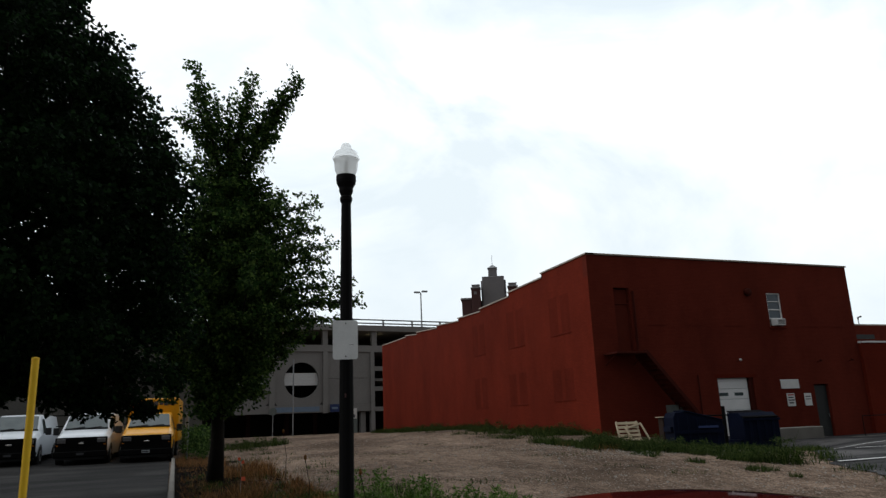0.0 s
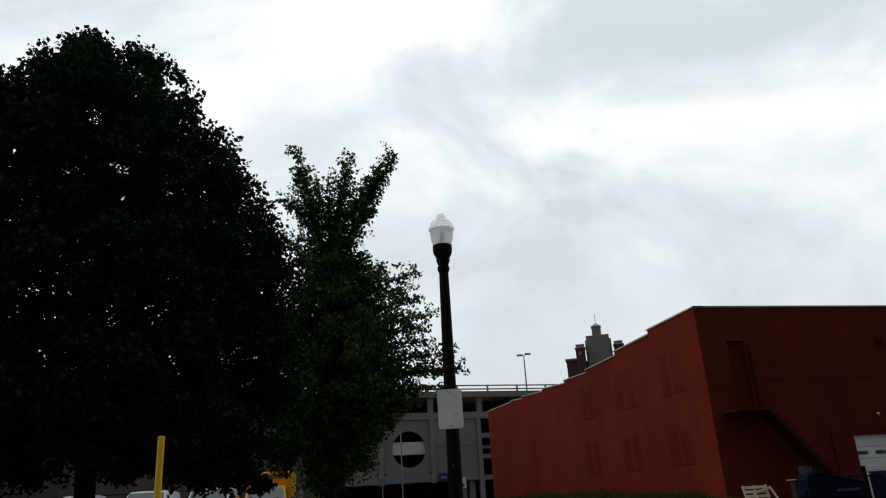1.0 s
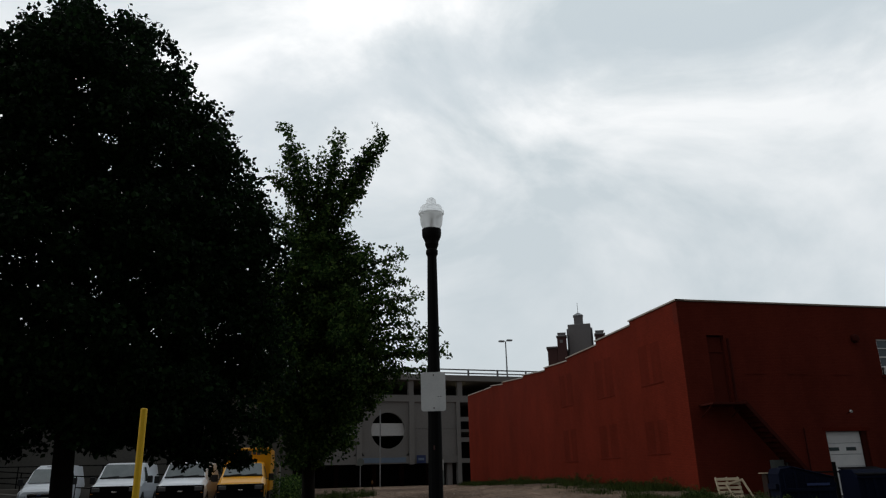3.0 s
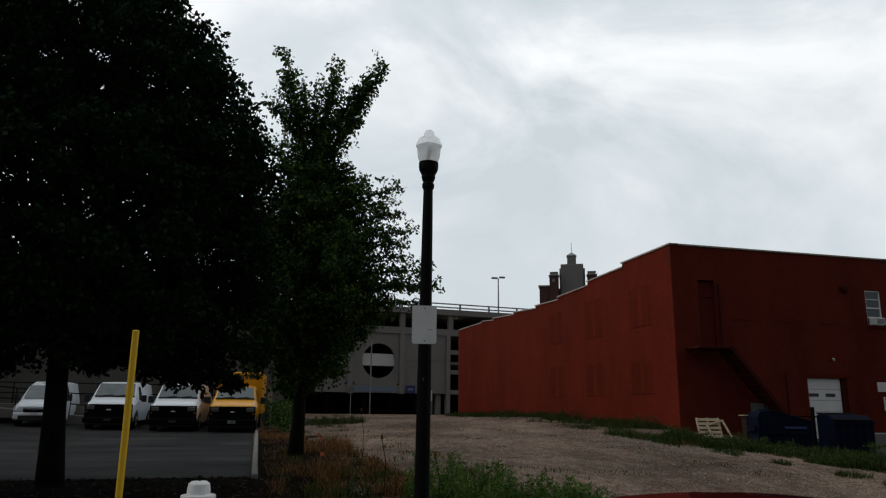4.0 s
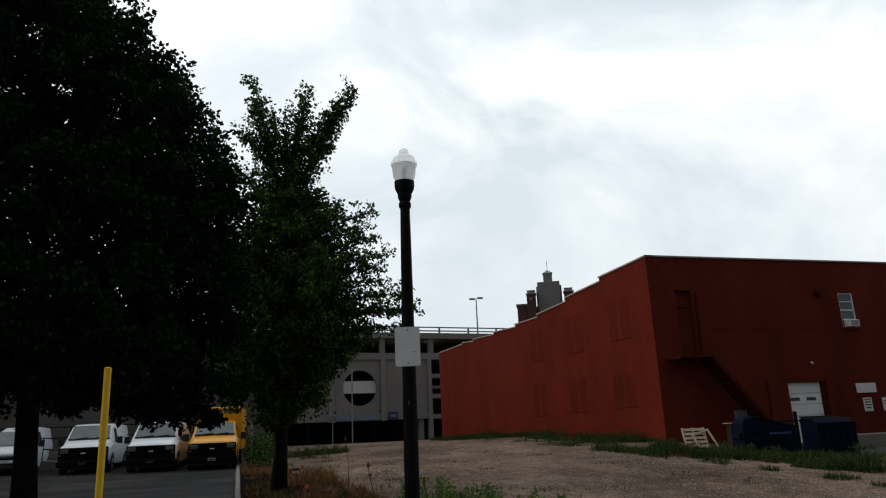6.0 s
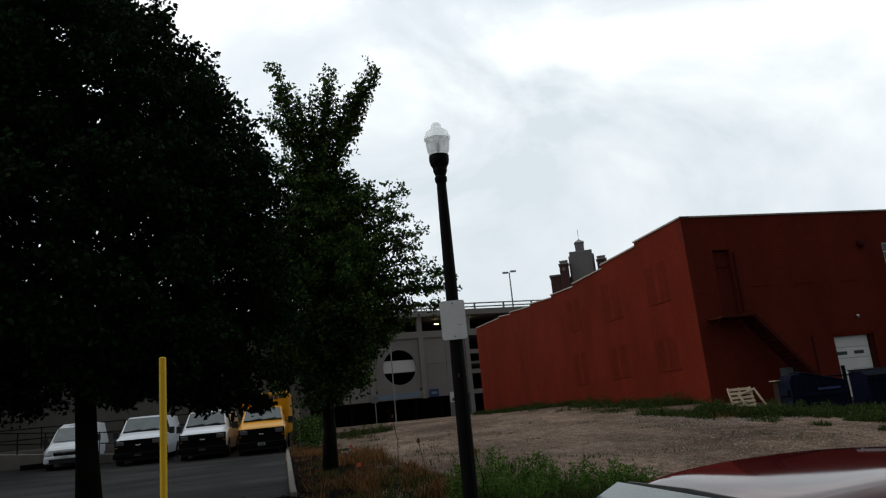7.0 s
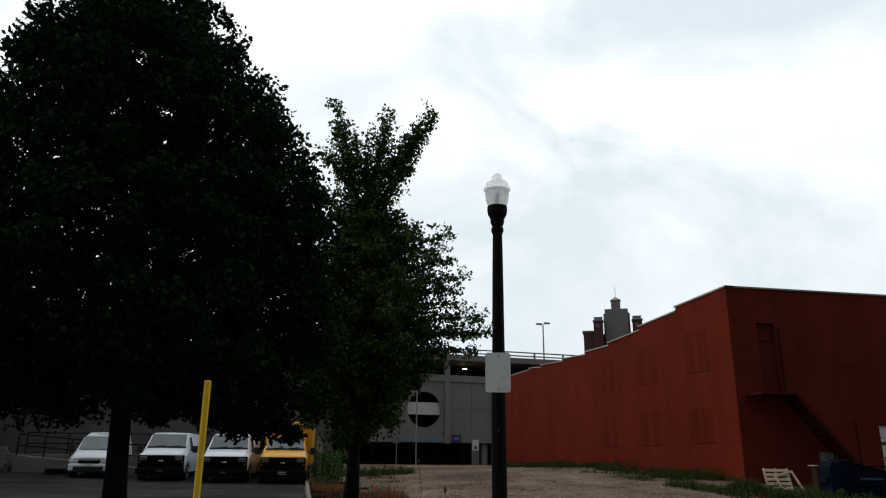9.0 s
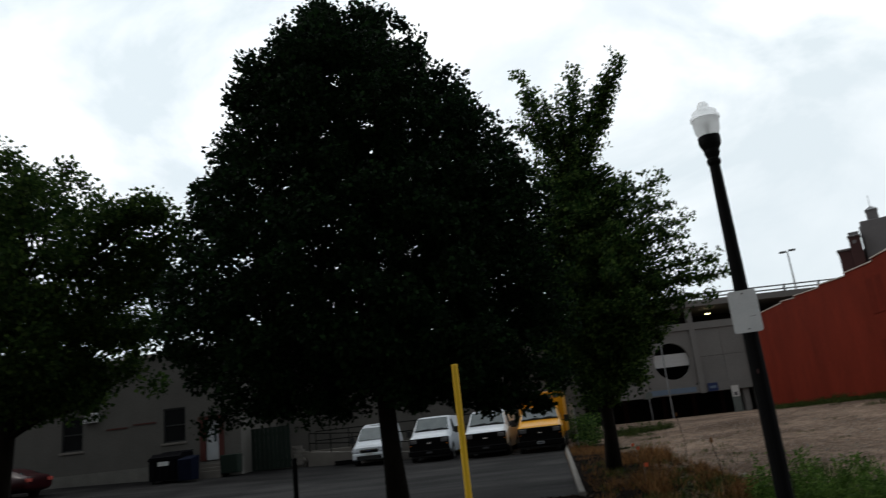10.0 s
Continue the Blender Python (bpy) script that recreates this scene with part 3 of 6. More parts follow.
for a, b, z, w in BLIND:
    mid = (a + b) / 2
    bl = part("blind_window", block(BX + 0.004, BX + 0.2, a, b, z, w), M_BRICK_DK, red, "bricked-up window painted red")
    part("mullion", block(BX + 0.0005, BX + 0.003, mid - 0.16, mid + 0.16, z, w), M_BRICK, bl)
    part("sill", block(BX - 0.025, BX - 0.001, a - 0.03, b + 0.03, z - 0.07, z - 0.001, 0.006), M_BRICK_DK, bl)

# south front
DOOR_UP = (18.75, 19.6, 4.52, 7.45)
ROLL = (24.05, 26.2, 0.3, 3.25)
WIN = (27.78, 28.68, 5.75, 7.43)
PDOOR = (30.0, 30.95, 0.25, 2.86)
HOLES = [DOOR_UP, ROLL, WIN, PDOOR]
bm = bmesh.new()
wall_boxes(bm, BX + 0.352, BR, -0.5, 8.93, HOLES, lambda m, a, b, z, w: box(m, a, b, BY, BY + 0.35, z, w))
box(bm, BX, BX + 0.352, BY - 0.002, BY + 0.35, 7.95, 8.95)
box(bm, BX + 0.002, BX + 0.352, BY - 0.002, BY - 0.0005, -0.5, 7.95)
part("wall", bm, M_BRICK_SHADED, red)
part("coping", block(BX - 0.06, BR + 0.06, BY - 0.06, BY + 0.42, 8.955, 9.03, 0.01), M_COPING, red, "pale weathered coping tiles")
for x in (20.4, 22.6, 24.9, 29.7, 31.6):
    part("anchor_plate", block(x, x + 1.1, BY - 0.02, BY - 0.001, 5.735, 5.775), M_BRICK_SHADED, red)
bm = bmesh.new()
box(bm, BX, BX + 0.3, BE, BE + 0.3, -0.3, 8.5)
box(bm, BX + 0.3, BR, BE, BE + 0.3, -0.3, 8.5)
box(bm, BR - 0.35, BR, BY + 0.352, BE, -0.3, 8.7)
part("wall", bm, M_BRICK, red)
part("roof", block(BX + 0.352, BR - 0.352, BY + 0.352, BE, 7.5, 7.7), M_ASPHALT, red, "flat tar roof behind the parapet")

fd = part("fire_door", block(DOOR_UP[0] + 0.05, DOOR_UP[1] - 0.05, BY + 0.16, BY + 0.22, 4.52, 6.7, 0.008), M_REDDOOR, red, "red painted steel fire door")
part("transom_panel", block(DOOR_UP[0] + 0.05, DOOR_UP[1] - 0.05, BY + 0.17, BY + 0.22, 6.76, 7.4, 0.008), M_REDDOOR, fd)
part("door_frame", block(DOOR_UP[0] + 0.001, DOOR_UP[0] + 0.05, BY + 0.1, BY + 0.24, 4.521, 7.449), M_REDDOOR, fd)
part("door_frame", block(DOOR_UP[1] - 0.05, DOOR_UP[1] - 0.001, BY + 0.1, BY + 0.24, 4.521, 7.449), M_REDDOOR, fd)
part("door_frame", block(DOOR_UP[0] + 0.05, DOOR_UP[1] - 0.05, BY + 0.1, BY + 0.24, 6.7, 6.76), M_REDDOOR, fd)
part("drain_pipe", tube(bmesh.new(), [(19.75, BY - 0.06, 4.6), (19.75, BY - 0.06, 7.3)], 0.05), M_REDSTEEL, red)

# fire escape
esc = part("fire_escape", block(17.9, 19.5, BY - 1.05, BY - 0.001, 4.34, 4.42, 0.008), M_REDSTEEL, red, "red painted steel fire escape stair")
N = 15
for k in range(N):
    u = (k + 0.5) / N
    x, z = 19.5 + 2.75 * u, 4.40 - 3.1 * u
    part("tread", block(x - 0.13, x + 0.13, BY - 1.0, BY - 0.15, z - 0.03, z, 0.004), M_REDSTEEL, esc)
    part("riser", block(x - 0.13, x - 0.11, BY - 0.995, BY - 0.155, z + 0.001, z + 0.2), M_REDSTEEL, esc)
for y in (BY - 1.04, BY - 0.14):
    bm = bmesh.new()
    vs = box(bm, 0, 1, y, y + 0.04, 0, 0.24)
    for v in vs:
        v.co.x, v.co.z = 19.5 + 2.8 * v.co.x, v.co.z + 4.26 - 3.16 * v.co.x
    part("stringer", bm, M_REDSTEEL, esc)
for x in (17.98, 19.42):
    part("bracket", tube(bmesh.new(), [(x, BY - 0.98, 4.4), (x, BY - 0.03, 3.9)], 0.02, 6), M_REDSTEEL, esc)

# roll-up door with small lights
rd = part("rollup_door", block(24.05, 25.98, BY + 0.2, BY + 0.24, 0.3, 3.25), M_DOORGREY, red, "white sectional roll-up door with small windows")
for k in range(6):
    z = 0.32 + 0.487 * k
    part("door_panel", block(24.07, 25.96, BY + 0.165, BY + 0.199, z, z + 0.468, 0.01), M_WHITEP, rd)
for x in (24.2, 25.1):
    part("pane", block(x, x + 0.52, BY + 0.155, BY + 0.1645, 2.42, 2.57), M_CARGLASS, rd)
part("door_jamb", block(25.985, 26.199, BY + 0.06, BY + 0.3, 0.3, 3.249), M_REDSTEEL, rd)
part("lintel", block(23.9, 26.4, BY - 0.012, BY - 0.001, 3.26, 3.42), M_BRICK_DK, rd)

# upstairs window with an air conditioner
wi = part("window", block(WIN[0], WIN[1], BY + 0.12, BY + 0.14, WIN[2], WIN[3]), M_INSIDE_SHADE, red, "white framed sash window with air conditioner")
for z0, z1 in ((6.17, 6.56), (6.62, 6.98), (7.02, 7.37)):
    part("pane", block(WIN[0] + 0.07, WIN[1] - 0.07, BY + 0.095, BY + 0.105, z0, z1), M_WINDOW, wi)
for x0, x1, z0, z1 in ((WIN[0], WIN[0] + 0.07, WIN[2], WIN[3]), (WIN[1] - 0.07, WIN[1], WIN[2], WIN[3]), (WIN[0] + 0.07, WIN[1] - 0.07, 7.37, WIN[3]), (WIN[0] + 0.07, WIN[1] - 0.07, 6.98, 7.02), (WIN[0] + 0.07, WIN[1] - 0.07, 6.56, 6.62), (WIN[0] + 0.07, WIN[1] - 0.07, 6.11, 6.17)):
    part("window_frame", block(x0 + 0.001, x1 - 0.001, BY + 0.05, BY + 0.11, z0 + 0.001, z1 - 0.001, 0.004), M_WHITEP, wi)
ac = part("air_conditioner", block(27.95, 28.52, BY - 0.28, BY + 0.1, 5.77, 6.1, 0.015), M_WHITEP, wi, "white window air conditioner")
for k in range(5):
    part("grille_slat", block(28.0, 28.47, BY - 0.292, BY - 0.281, 5.83 + 0.05 * k, 5.85 + 0.05 * k), M_PLASTIC, ac)
part("sill", block(WIN[0] - 0.1, WIN[1] + 0.1, BY - 0.07, BY - 0.001, 5.62, 5.74, 0.012), M_BRICK_DK, wi)

# person door with stoop, signs, lamps and vent
pd = part("side_door", block(30.02, 30.93, BY + 0.14, BY + 0.19, 0.3, 2.8, 0.006), M_DARKDOOR, red, "dark painted steel side door")
part("door_handle", tube(bmesh.new(), [(30.82, BY + 0.09, 1.25), (30.82, BY + 0.09, 1.4)], 0.018, 6), M_GALV, pd)
part("stoop", block(29.6, 33.0, BY - 1.6, BY - 0.001, -0.2, 0.32, 0.03), M_KERB, red, "worn concrete stoop")
for x, y in ((31.1, BY - 1.5), (33.0, BY - 1.5)):
    part("rail_post", tube(bmesh.new(), [(x, y, 0.3), (x, y, 1.25)], 0.022, 6), M_BLACK, red)
part("hand_rail", tube(bmesh.new(), [(31.1, BY - 1.5, 1.25), (33.0, BY - 1.5, 1.25)], 0.022, 6), M_BLACK, red)


def wall_sign(x0, x1, z0, z1, label, rows, ink):
    s = tagged(new("wall_sign", finish(block(x0, x1, BY - 0.03, BY - 0.003, z0, z1, 0.004), "wall_sign", M_SIGNWHITE)), label, "sign")
    for u0, u1, v0, v1, m in rows:
        w, h = x1 - x0, z1 - z0
        part("lettering", block(x0 + u0 * w, x0 + u1 * w, BY - 0.034, BY - 0.0305, z0 + v0 * h, z0 + v1 * h), m, s)
    return s


wall_sign(27.86, 29.02, 2.68, 3.12, "long white rectangular sign on red brick", [], M_INK)
wall_sign(28.13, 28.62, 1.83, 2.45, "white notice with red heading on brick", [(0.1, 0.9, 0.82, 0.92, M_REDINK), (0.15, 0.85, 0.62, 0.72, M_INK), (0.1, 0.9, 0.42, 0.52, M_INK), (0.2, 0.8, 0.2, 0.32, M_INK)], M_INK)
wall_sign(29.25, 29.7, 1.83, 2.43, "white notice board on red brick", [(0.15, 0.85, 0.7, 0.78, M_INK), (0.15, 0.85, 0.5, 0.56, M_INK)], M_INK)


def wall_lamp(x, z, mat):
    o = thing("wall_lamp", "small floodlight on an arm on the brick wall", "lamp", group="wall lamps")
    part("arm", tube(bmesh.new(), [(x, BY - 0.002, z), (x, BY - 0.2, z + 0.05)], 0.02, 6), M_REDSTEEL, o)
    part("head", lathe([(0.02, 0.0), (0.045, 0.02), (0.058, 0.1), (0.054, 0.115)], 10), mat, o, at=pose(x, BY - 0.2, z + 0.1, 120, 0, 0))
    return o


wall_lamp(25.35, 4.02, M_SIGNWHITE)
wall_lamp(30.45, 3.95, M_REDSTEEL)
wall_lamp(32.6, 3.97, M_REDSTEEL)
ve = thing("wall_vent", "round dark vent hood on the upper brick wall", "vent")
part("hood", lathe([(0.2, 0.0), (0.2, 0.12), (0.15, 0.2), (0.02, 0.22)], 12), M_REDSTEEL, ve, at=pose(26.55, BY - 0.002, 7.42, 90, 0, 0))

ub = thing("utility_box", "grey painted meter cabinets on the brick wall", "utility box")
part("cabinet", block(20.95, 21.45, BY - 0.28, BY - 0.002, 0.95, 2.1, 0.015), M_GREYBOX, ub)
part("cabinet", block(21.6, 22.15, BY - 0.24, BY - 0.002, 1.15, 2.05, 0.015), M_GREYBOX, ub)
part("conduit", tube(bmesh.new(), [(22.9, BY - 0.06, 0.6), (22.9, BY - 0.06, 3.4)], 0.03, 6), M_REDSTEEL, ub)

# annex on the right
an = thing("brick_annex", "lower red brick annex with white roof edge", "building")
bm = bmesh.new()
box(bm, BR + 0.01, 52, 28.2, 42, -0.5, 6.0)
part("wall", bm, M_BRICK_SHADED, an)
part("wall", block(BR + 0.01, 52, 26.9, 28.19, -0.5, 4.9), M_BRICK, an)
part("coping", block(BR, 52.1, 26.85, 28.19, 4.901, 5.0, 0.01), M_SIGNWHITE, an, "white roof edge")
part("coping", block(BR, 52.1, 28.195, 42.1, 6.001, 6.08, 0.01), M_COPING, an)
part("parapet", block(BR + 0.02, BR + 0.5, 28.3, 29.5, 6.081, 6.5), M_BRICK_SHADED, an)
for x in (35.1, 36.1):
    part("vent_pipe", tube(bmesh.new(), [(x, 28.9, 6.05), (x, 28.9, 6.55), (x + 0.12, 28.75, 6.6)], 0.05, 8), M_PLASTIC, an)
part("lintel", block(34.3, 36.2, 28.17, 28.199, 5.25, 5.5), M_DARKDOOR, an)

# driveway with painted bay lines in front of the doors
drive = thing("driveway", "grey asphalt driveway with faded bay lines", "driveway", kind="structure")
bm = bmesh.new()
ys = steps_to(11.2, 26.9, 0.2)
grid = []
for y in ys:
    left = float(np.interp(y, [11.2, 14.2, 17, 20, 27], [15.3, 16.0, 18.6, 21.0, 21.5])) + 0.7 * noise.noise(Vector((y * 0.9, 4.2, 0.0))) + 0.4 * noise.noise(Vector((y * 3.1, 1.2, 0.0)))
    grid.append([bm.verts.new((x, y, ground_z(x, y) + 0.022)) for x in [left + (70 - left) * (k / 40) ** 1.4 for k in range(41)]])
for a, b in zip(grid, grid[1:]):
    for i in range(40):
        bm.faces.new((a[i], a[i + 1], b[i + 1], b[i]))
part("surface", bm, M_DRIVE, drive)
for y, x0, x1 in ((14.3, 16.4, 24.0), (17.2, 20.5, 26.5), (20.0, 22.6, 28.0)):
    bm = bmesh.new()
    for k in range(12):
        a, b = x0 + (x1 - x0) * k / 12, x0 + (x1 - x0) * (k + 1) / 12
        vs = box(bm, a, b, y, y + 0.1, 0, 0.004)
        for v in vs:
            v.co.z += ground_z(v.co.x, v.co.y) + 0.06
    part("bay_line", bm, M_SIGNWHITE, drive)
bk = solid("concrete_block", block(24.4, 27.0, 24.2, 24.9, -0.1, 0.93, 0.03), M_KERB, "pale rough concrete barrier block by the dumpsters", "concrete block")


# ---- dumpsters ----
def dumpster(label, at, mat, lid, width=2.1, depth=1.5, high=1.2):
    d = thing("dumpster", label, "dumpster", at=at, group="dumpsters")
    out = [(0, 0.12), (depth, 0.12), (depth, high + 0.25), (0.35, high + 0.25), (0, high)]
    part("body", bevelled(prism(out, 0, width), 0.015), mat, d)
    for k in range(4):
        x = 0.22 + k * (width - 0.54) / 3
        part("rib", block(x, x + 0.1, -0.05, -0.001, 0.2, high - 0.08, 0.01), mat, d)
    part("rim", block(-0.04, width + 0.04, -0.06, 0.03, high - 0.07, high + 0.02, 0.012), mat, d)
    for x in (-0.1, width + 0.002):
        part("fork_pocket", block(x, x + 0.098, 0.2, 1.2, 0.62, 0.82, 0.01), mat, d)
    for x0, x1 in ((0.01, width / 2 - 0.01), (width / 2 + 0.01, width - 0.01)):
        bm = bmesh.new()
        vs = box(bm, x0, x1, 0, 1, 0, 0.05)
        for v in vs:
            y = v.co.y
            v.co.z += high + 0.03 + (0.26 * min(1, y * 1.3))
            v.co.y = -0.06 + y * (depth + 0.1)
        part("lid", bevelled(bm, 0.012), lid, d, "black plastic lid")
    for x in (0.15, width - 0.15):
        for y in (0.2, depth - 0.2):
            part("wheel", tube(bmesh.new(), [(x - 0.03, y, 0.07), (x + 0.03, y, 0.07)], 0.075, 10), M_RUBBER, d)
    return d


def on_ground(x, y, lift=0.0, rz=0.0):
    return pose(x, y, ground_z(x, y) + lift, 0, 0, rz)


def slant_dumpster(label, at, mat, lid, width, depth, low, high):
    """A front-load dumpster whose lid falls from a ridge near one end to the other."""
    d = thing("dumpster", label, "dumpster", at=at, group="dumpsters")
    side = [(0, 0.14), (width, 0.14), (width, low), (0.42, high), (0.1, high - 0.03), (0, high - 0.22)]
    turn = pose(0, 0, 0, 0, 0, 90)
    body = prism([(-x, z) for x, z in side], 0, depth)
    bmesh.ops.transform(body, matrix=turn, verts=body.verts[:])
    part("body", bevelled(body, 0.015), mat, d)
    for k in range(5):
        x = 0.16 + k * (width - 0.42) / 4
        top = high - 0.2 if x < 0.5 else high - (high - low) * (x - 0.42) / (width - 0.42) - 0.14
        part("rib", block(x, x + 0.09, -0.05, -0.001, 0.22, top, 0.01), mat, d)
    part("rub_rail", block(0.02, width - 0.02, -0.07, -0.0505, 0.62, 0.74, 0.01), mat, d)
    part("side_label", block(width - 0.95, width - 0.2, -0.064, -0.0515, 0.82, 0.9), M_BLUESIGN, d)
    run, drop = width - 0.42, high - low
    for y0, y1 in ((-0.05, depth / 2 - 0.01), (depth / 2 + 0.01, depth + 0.04)):
        bm = bmesh.new()
        vs = box(bm, 0, 1, y0, y1, 0.004, 0.05)
        for v in vs:
            v.co.z += high - drop * v.co.x * 1.03
            v.co.x = 0.42 + run * v.co.x * 1.03
        part("lid", bevelled(bm, 0.01), lid, d, "sagging dark blue lid")
    for x in (-0.1, width + 0.002):
        part("fork_pocket", block(x, x + 0.098, 0.15, depth - 0.15, 0.7, 0.9, 0.01), mat, d)
    for x in (0.2, width - 0.2):
        for y in (0.2, depth - 0.2):
            part("wheel", tube(bmesh.new(), [(x - 0.03, y, 0.075), (x + 0.03, y, 0.075)], 0.075, 10), M_RUBBER, d)
    return d


slant_dumpster("dark blue steel dumpster with a slanting lid", on_ground(17.85, 22.7, 0.0, -22), M_DUMP, M_DUMP, 1.85, 1.3, 1.06, 1.45)
dumpster("dark blue steel dumpster with black plastic lid", on_ground(20.95, 22.45, 0.0, -16), M_DUMP, M_DUMPLID, 1.45, 1.3, 1.6)
crate = thing("rusty_bin", "rusty brown steel bin behind the dumpster", "bin", at=on_ground(18.35, 24.0, 0.0, -20))
part("body", block(0, 0.4, 0, 0.6, 0.02, 1.2, 0.015), M_RUST, crate)
part("lid", block(-0.1, 0.44, -0.05, 0.65, 1.201, 1.235, 0.008), M_WOOD, crate, "pale board lying as a lid")

# bent pipe guard between the dumpsters and a post
pg = thing("pipe_guard", "black steel pipe guard rail by the dumpsters", "guard rail")
z0 = ground_z(20.6, 23.5)
part("post", tube(bmesh.new(), [(21.95, 24.6, z0 - 0.3), (21.95, 24.6, 1.95)], 0.075, 10), M_BLACK, pg)
part("rail", tube(bmesh.new(), [(20.3, 24.7, 1.6), (22.2, 24.7, 1.57), (22.6, 24.7, 1.5), (22.85, 24.7, 1.2), (22.9, 24.7, z0 - 0.3)], 0.03, 8), M_BLACK, pg)

# broken pallets leaning by the grass
pl = thing("pallet", "broken pale wooden pallet leaning at the wall", "pallet", at=pose(15.75, 23.2, ground_z(15.8, 23.2) + 0.12, -24, 0, -14))
for k in range(5):
    part("board", block(0.0, 0.85, -0.012, 0.012, 0.02 + 0.16 * k, 0.12 + 0.16 * k, 0.003), M_WOOD, pl)
for x in (0.03, 0.42, 0.82):
    part("stringer", block(x - 0.025, x + 0.025, 0.013, 0.1, 0.0, 0.8, 0.004), M_WOOD, pl)
fr = thing("wooden_frame", "pale wooden frame leaning on the pallet", "frame", at=pose(16.2, 22.9, ground_z(16.4, 22.9) - 0.02, -28, -14, -4))
for x in (0.0, 0.66):
    part("stile", block(x, x + 0.07, -0.02, 0.02, 0.0, 0.82, 0.004), M_WOOD, fr)
part("stile", block(0.071, 0.659, -0.02, 0.02, 0.74, 0.82, 0.004), M_WOOD, fr)
part("stile", block(0.071, 0.659, -0.02, 0.02, 0.0, 0.07, 0.004), M_WOOD, fr)


# ---- street lamp with the back of a sign ----
LX, LY = 1.915, 8.1
lamp = thing("street_lamp", "black post street lamp with frosted acorn globe", "street lamp", at=pose(LX, LY, 0.15, 0, 0.3, 0))
part("base", lathe([(0.17, 0.0), (0.17, 0.06), (0.14, 0.1), (0.11, 0.2), (0.085, 0.28)], 20), M_BLACK, lamp, smooth=False)
part("post", lathe([(0.085, 0.27), (0.079, 2.0), (0.062, 3.9), (0.056, 4.34)], 24, 0.03), M_BLACK, lamp)
part("fitter", lathe([(0.056, 4.3), (0.075, 4.34), (0.075, 4.38), (0.062, 4.40), (0.085, 4.46), (0.085, 4.50), (0.115, 4.56), (0.122, 4.60), (0.122, 4.66), (0.10, 4.665)], 24), M_BLACK, lamp, smooth=False)
gl = part("globe", lathe([(0.108, 4.665), (0.114, 4.676), (0.137, 4.736), (0.145, 4.812), (0.149, 4.861), (0.161, 4.874)], 40), M_GLOBE, lamp, "frosted ribbed glass lower globe", smooth=True)
part("dome", lathe([(0.162, 4.875), (0.166, 4.888), (0.164, 4.905), (0.148, 4.921), (0.141, 4.943), (0.138, 4.963), (0.125, 4.978), (0.091, 4.993), (0.072, 5.006), (0.067, 5.030), (0.060, 5.063), (0.040, 5.090), (0.006, 5.102)], 40), M_DOME, lamp, "clear stepped glass dome", smooth=True)
part("bulb", lathe([(0.02, 4.67), (0.022, 4.72), (0.03, 4.78), (0.022, 4.84), (0.005, 4.85)], 12), M_SIGNWHITE, gl, smooth=True)
sg = thing("street_sign", "blank pale aluminium back of a street sign", "sign", at=pose(LX + 0.013, LY - 0.085, 2.775, 0, 0, -13))
bm = bmesh.new()
c = [(sx * (0.144 - 0.03) + 0.03 * math.cos(a), sz * (0.225 - 0.03) + 0.03 * math.sin(a)) for sx, sz, a0 in ((1, 1, 0), (-1, 1, 90), (-1, -1, 180), (1, -1, 270)) for a in (radians(a0 + 22.5 * k) for k in range(5))]
front = [bm.verts.new((x - 0.03, -0.012, z)) for x, z in c]
back = [bm.verts.new((x - 0.03, -0.009, z)) for x, z in c]
bm.faces.new(front)
bm.faces.new(list(reversed(back)))
for i in range(len(c)):
    bm.faces.new((front[i], back[i], back[(i + 1) % len(c)], front[(i + 1) % len(c)]))
part("plate", bm, M_SIGNBACK, sg)
for z in (-0.19, 0.19):
    part("bolt", tube(bmesh.new(), [(-0.025, -0.02, z), (-0.025, 0.03, z)], 0.008, 8), M_BLACK, sg)
for i, (x, z) in enumerate(((0.03, -0.06), (0.055, -0.058))):
    part("scratch", block(x - 0.012, x + 0.008, -0.0135, -0.0121, z - 0.003, z + 0.003), M_INK, sg)
part("pole_mark", block(-0.04, -0.022, -0.006, -0.001, -0.53, -0.485), M_TOWERBRICK, lamp, at=pose(0.0, -0.085, 2.5, 0, 0, 0))

# ---- yellow marker post and hydrant ----
yp = thing("marker_post", "tall yellow painted steel marker post", "post", at=pose(-1.32, 8.5, 0.15))
part("pipe", tube(bmesh.new(), [(0, 0, 0), (0, 0, 2.47)], 0.037, 14), M_YELLOW, yp, smooth=False)
part("cap", lathe([(0.039, 2.465), (0.039, 2.482), (0.028, 2.49), (0.004, 2.494)], 14), M_YELLOW, yp)

hy = thing("fire_hydrant", "yellow fire hydrant with white bonnet", "fire hydrant", at=pose(-0.515, 8.6, 0.15))
part("barrel", lathe([(0.17, 0.0), (0.17, 0.04), (0.115, 0.05), (0.11, 0.42), (0.125, 0.45), (0.13, 0.52), (0.135, 0.64), (0.15, 0.645), (0.15, 0.665)], 20), M_YELLOW, hy, smooth=False)
part("bonnet", lathe([(0.185, 0.665), (0.19, 0.675), (0.185, 0.70), (0.125, 0.71), (0.125, 0.76), (0.115, 0.82), (0.085, 0.845), (0.05, 0.85)], 20), M_WHITEP, hy, "white painted bonnet")
part("operating_nut", lathe([(0.022, 0.85), (0.022, 0.9), (0.015, 0.91)], 5), M_BLACK, hy)
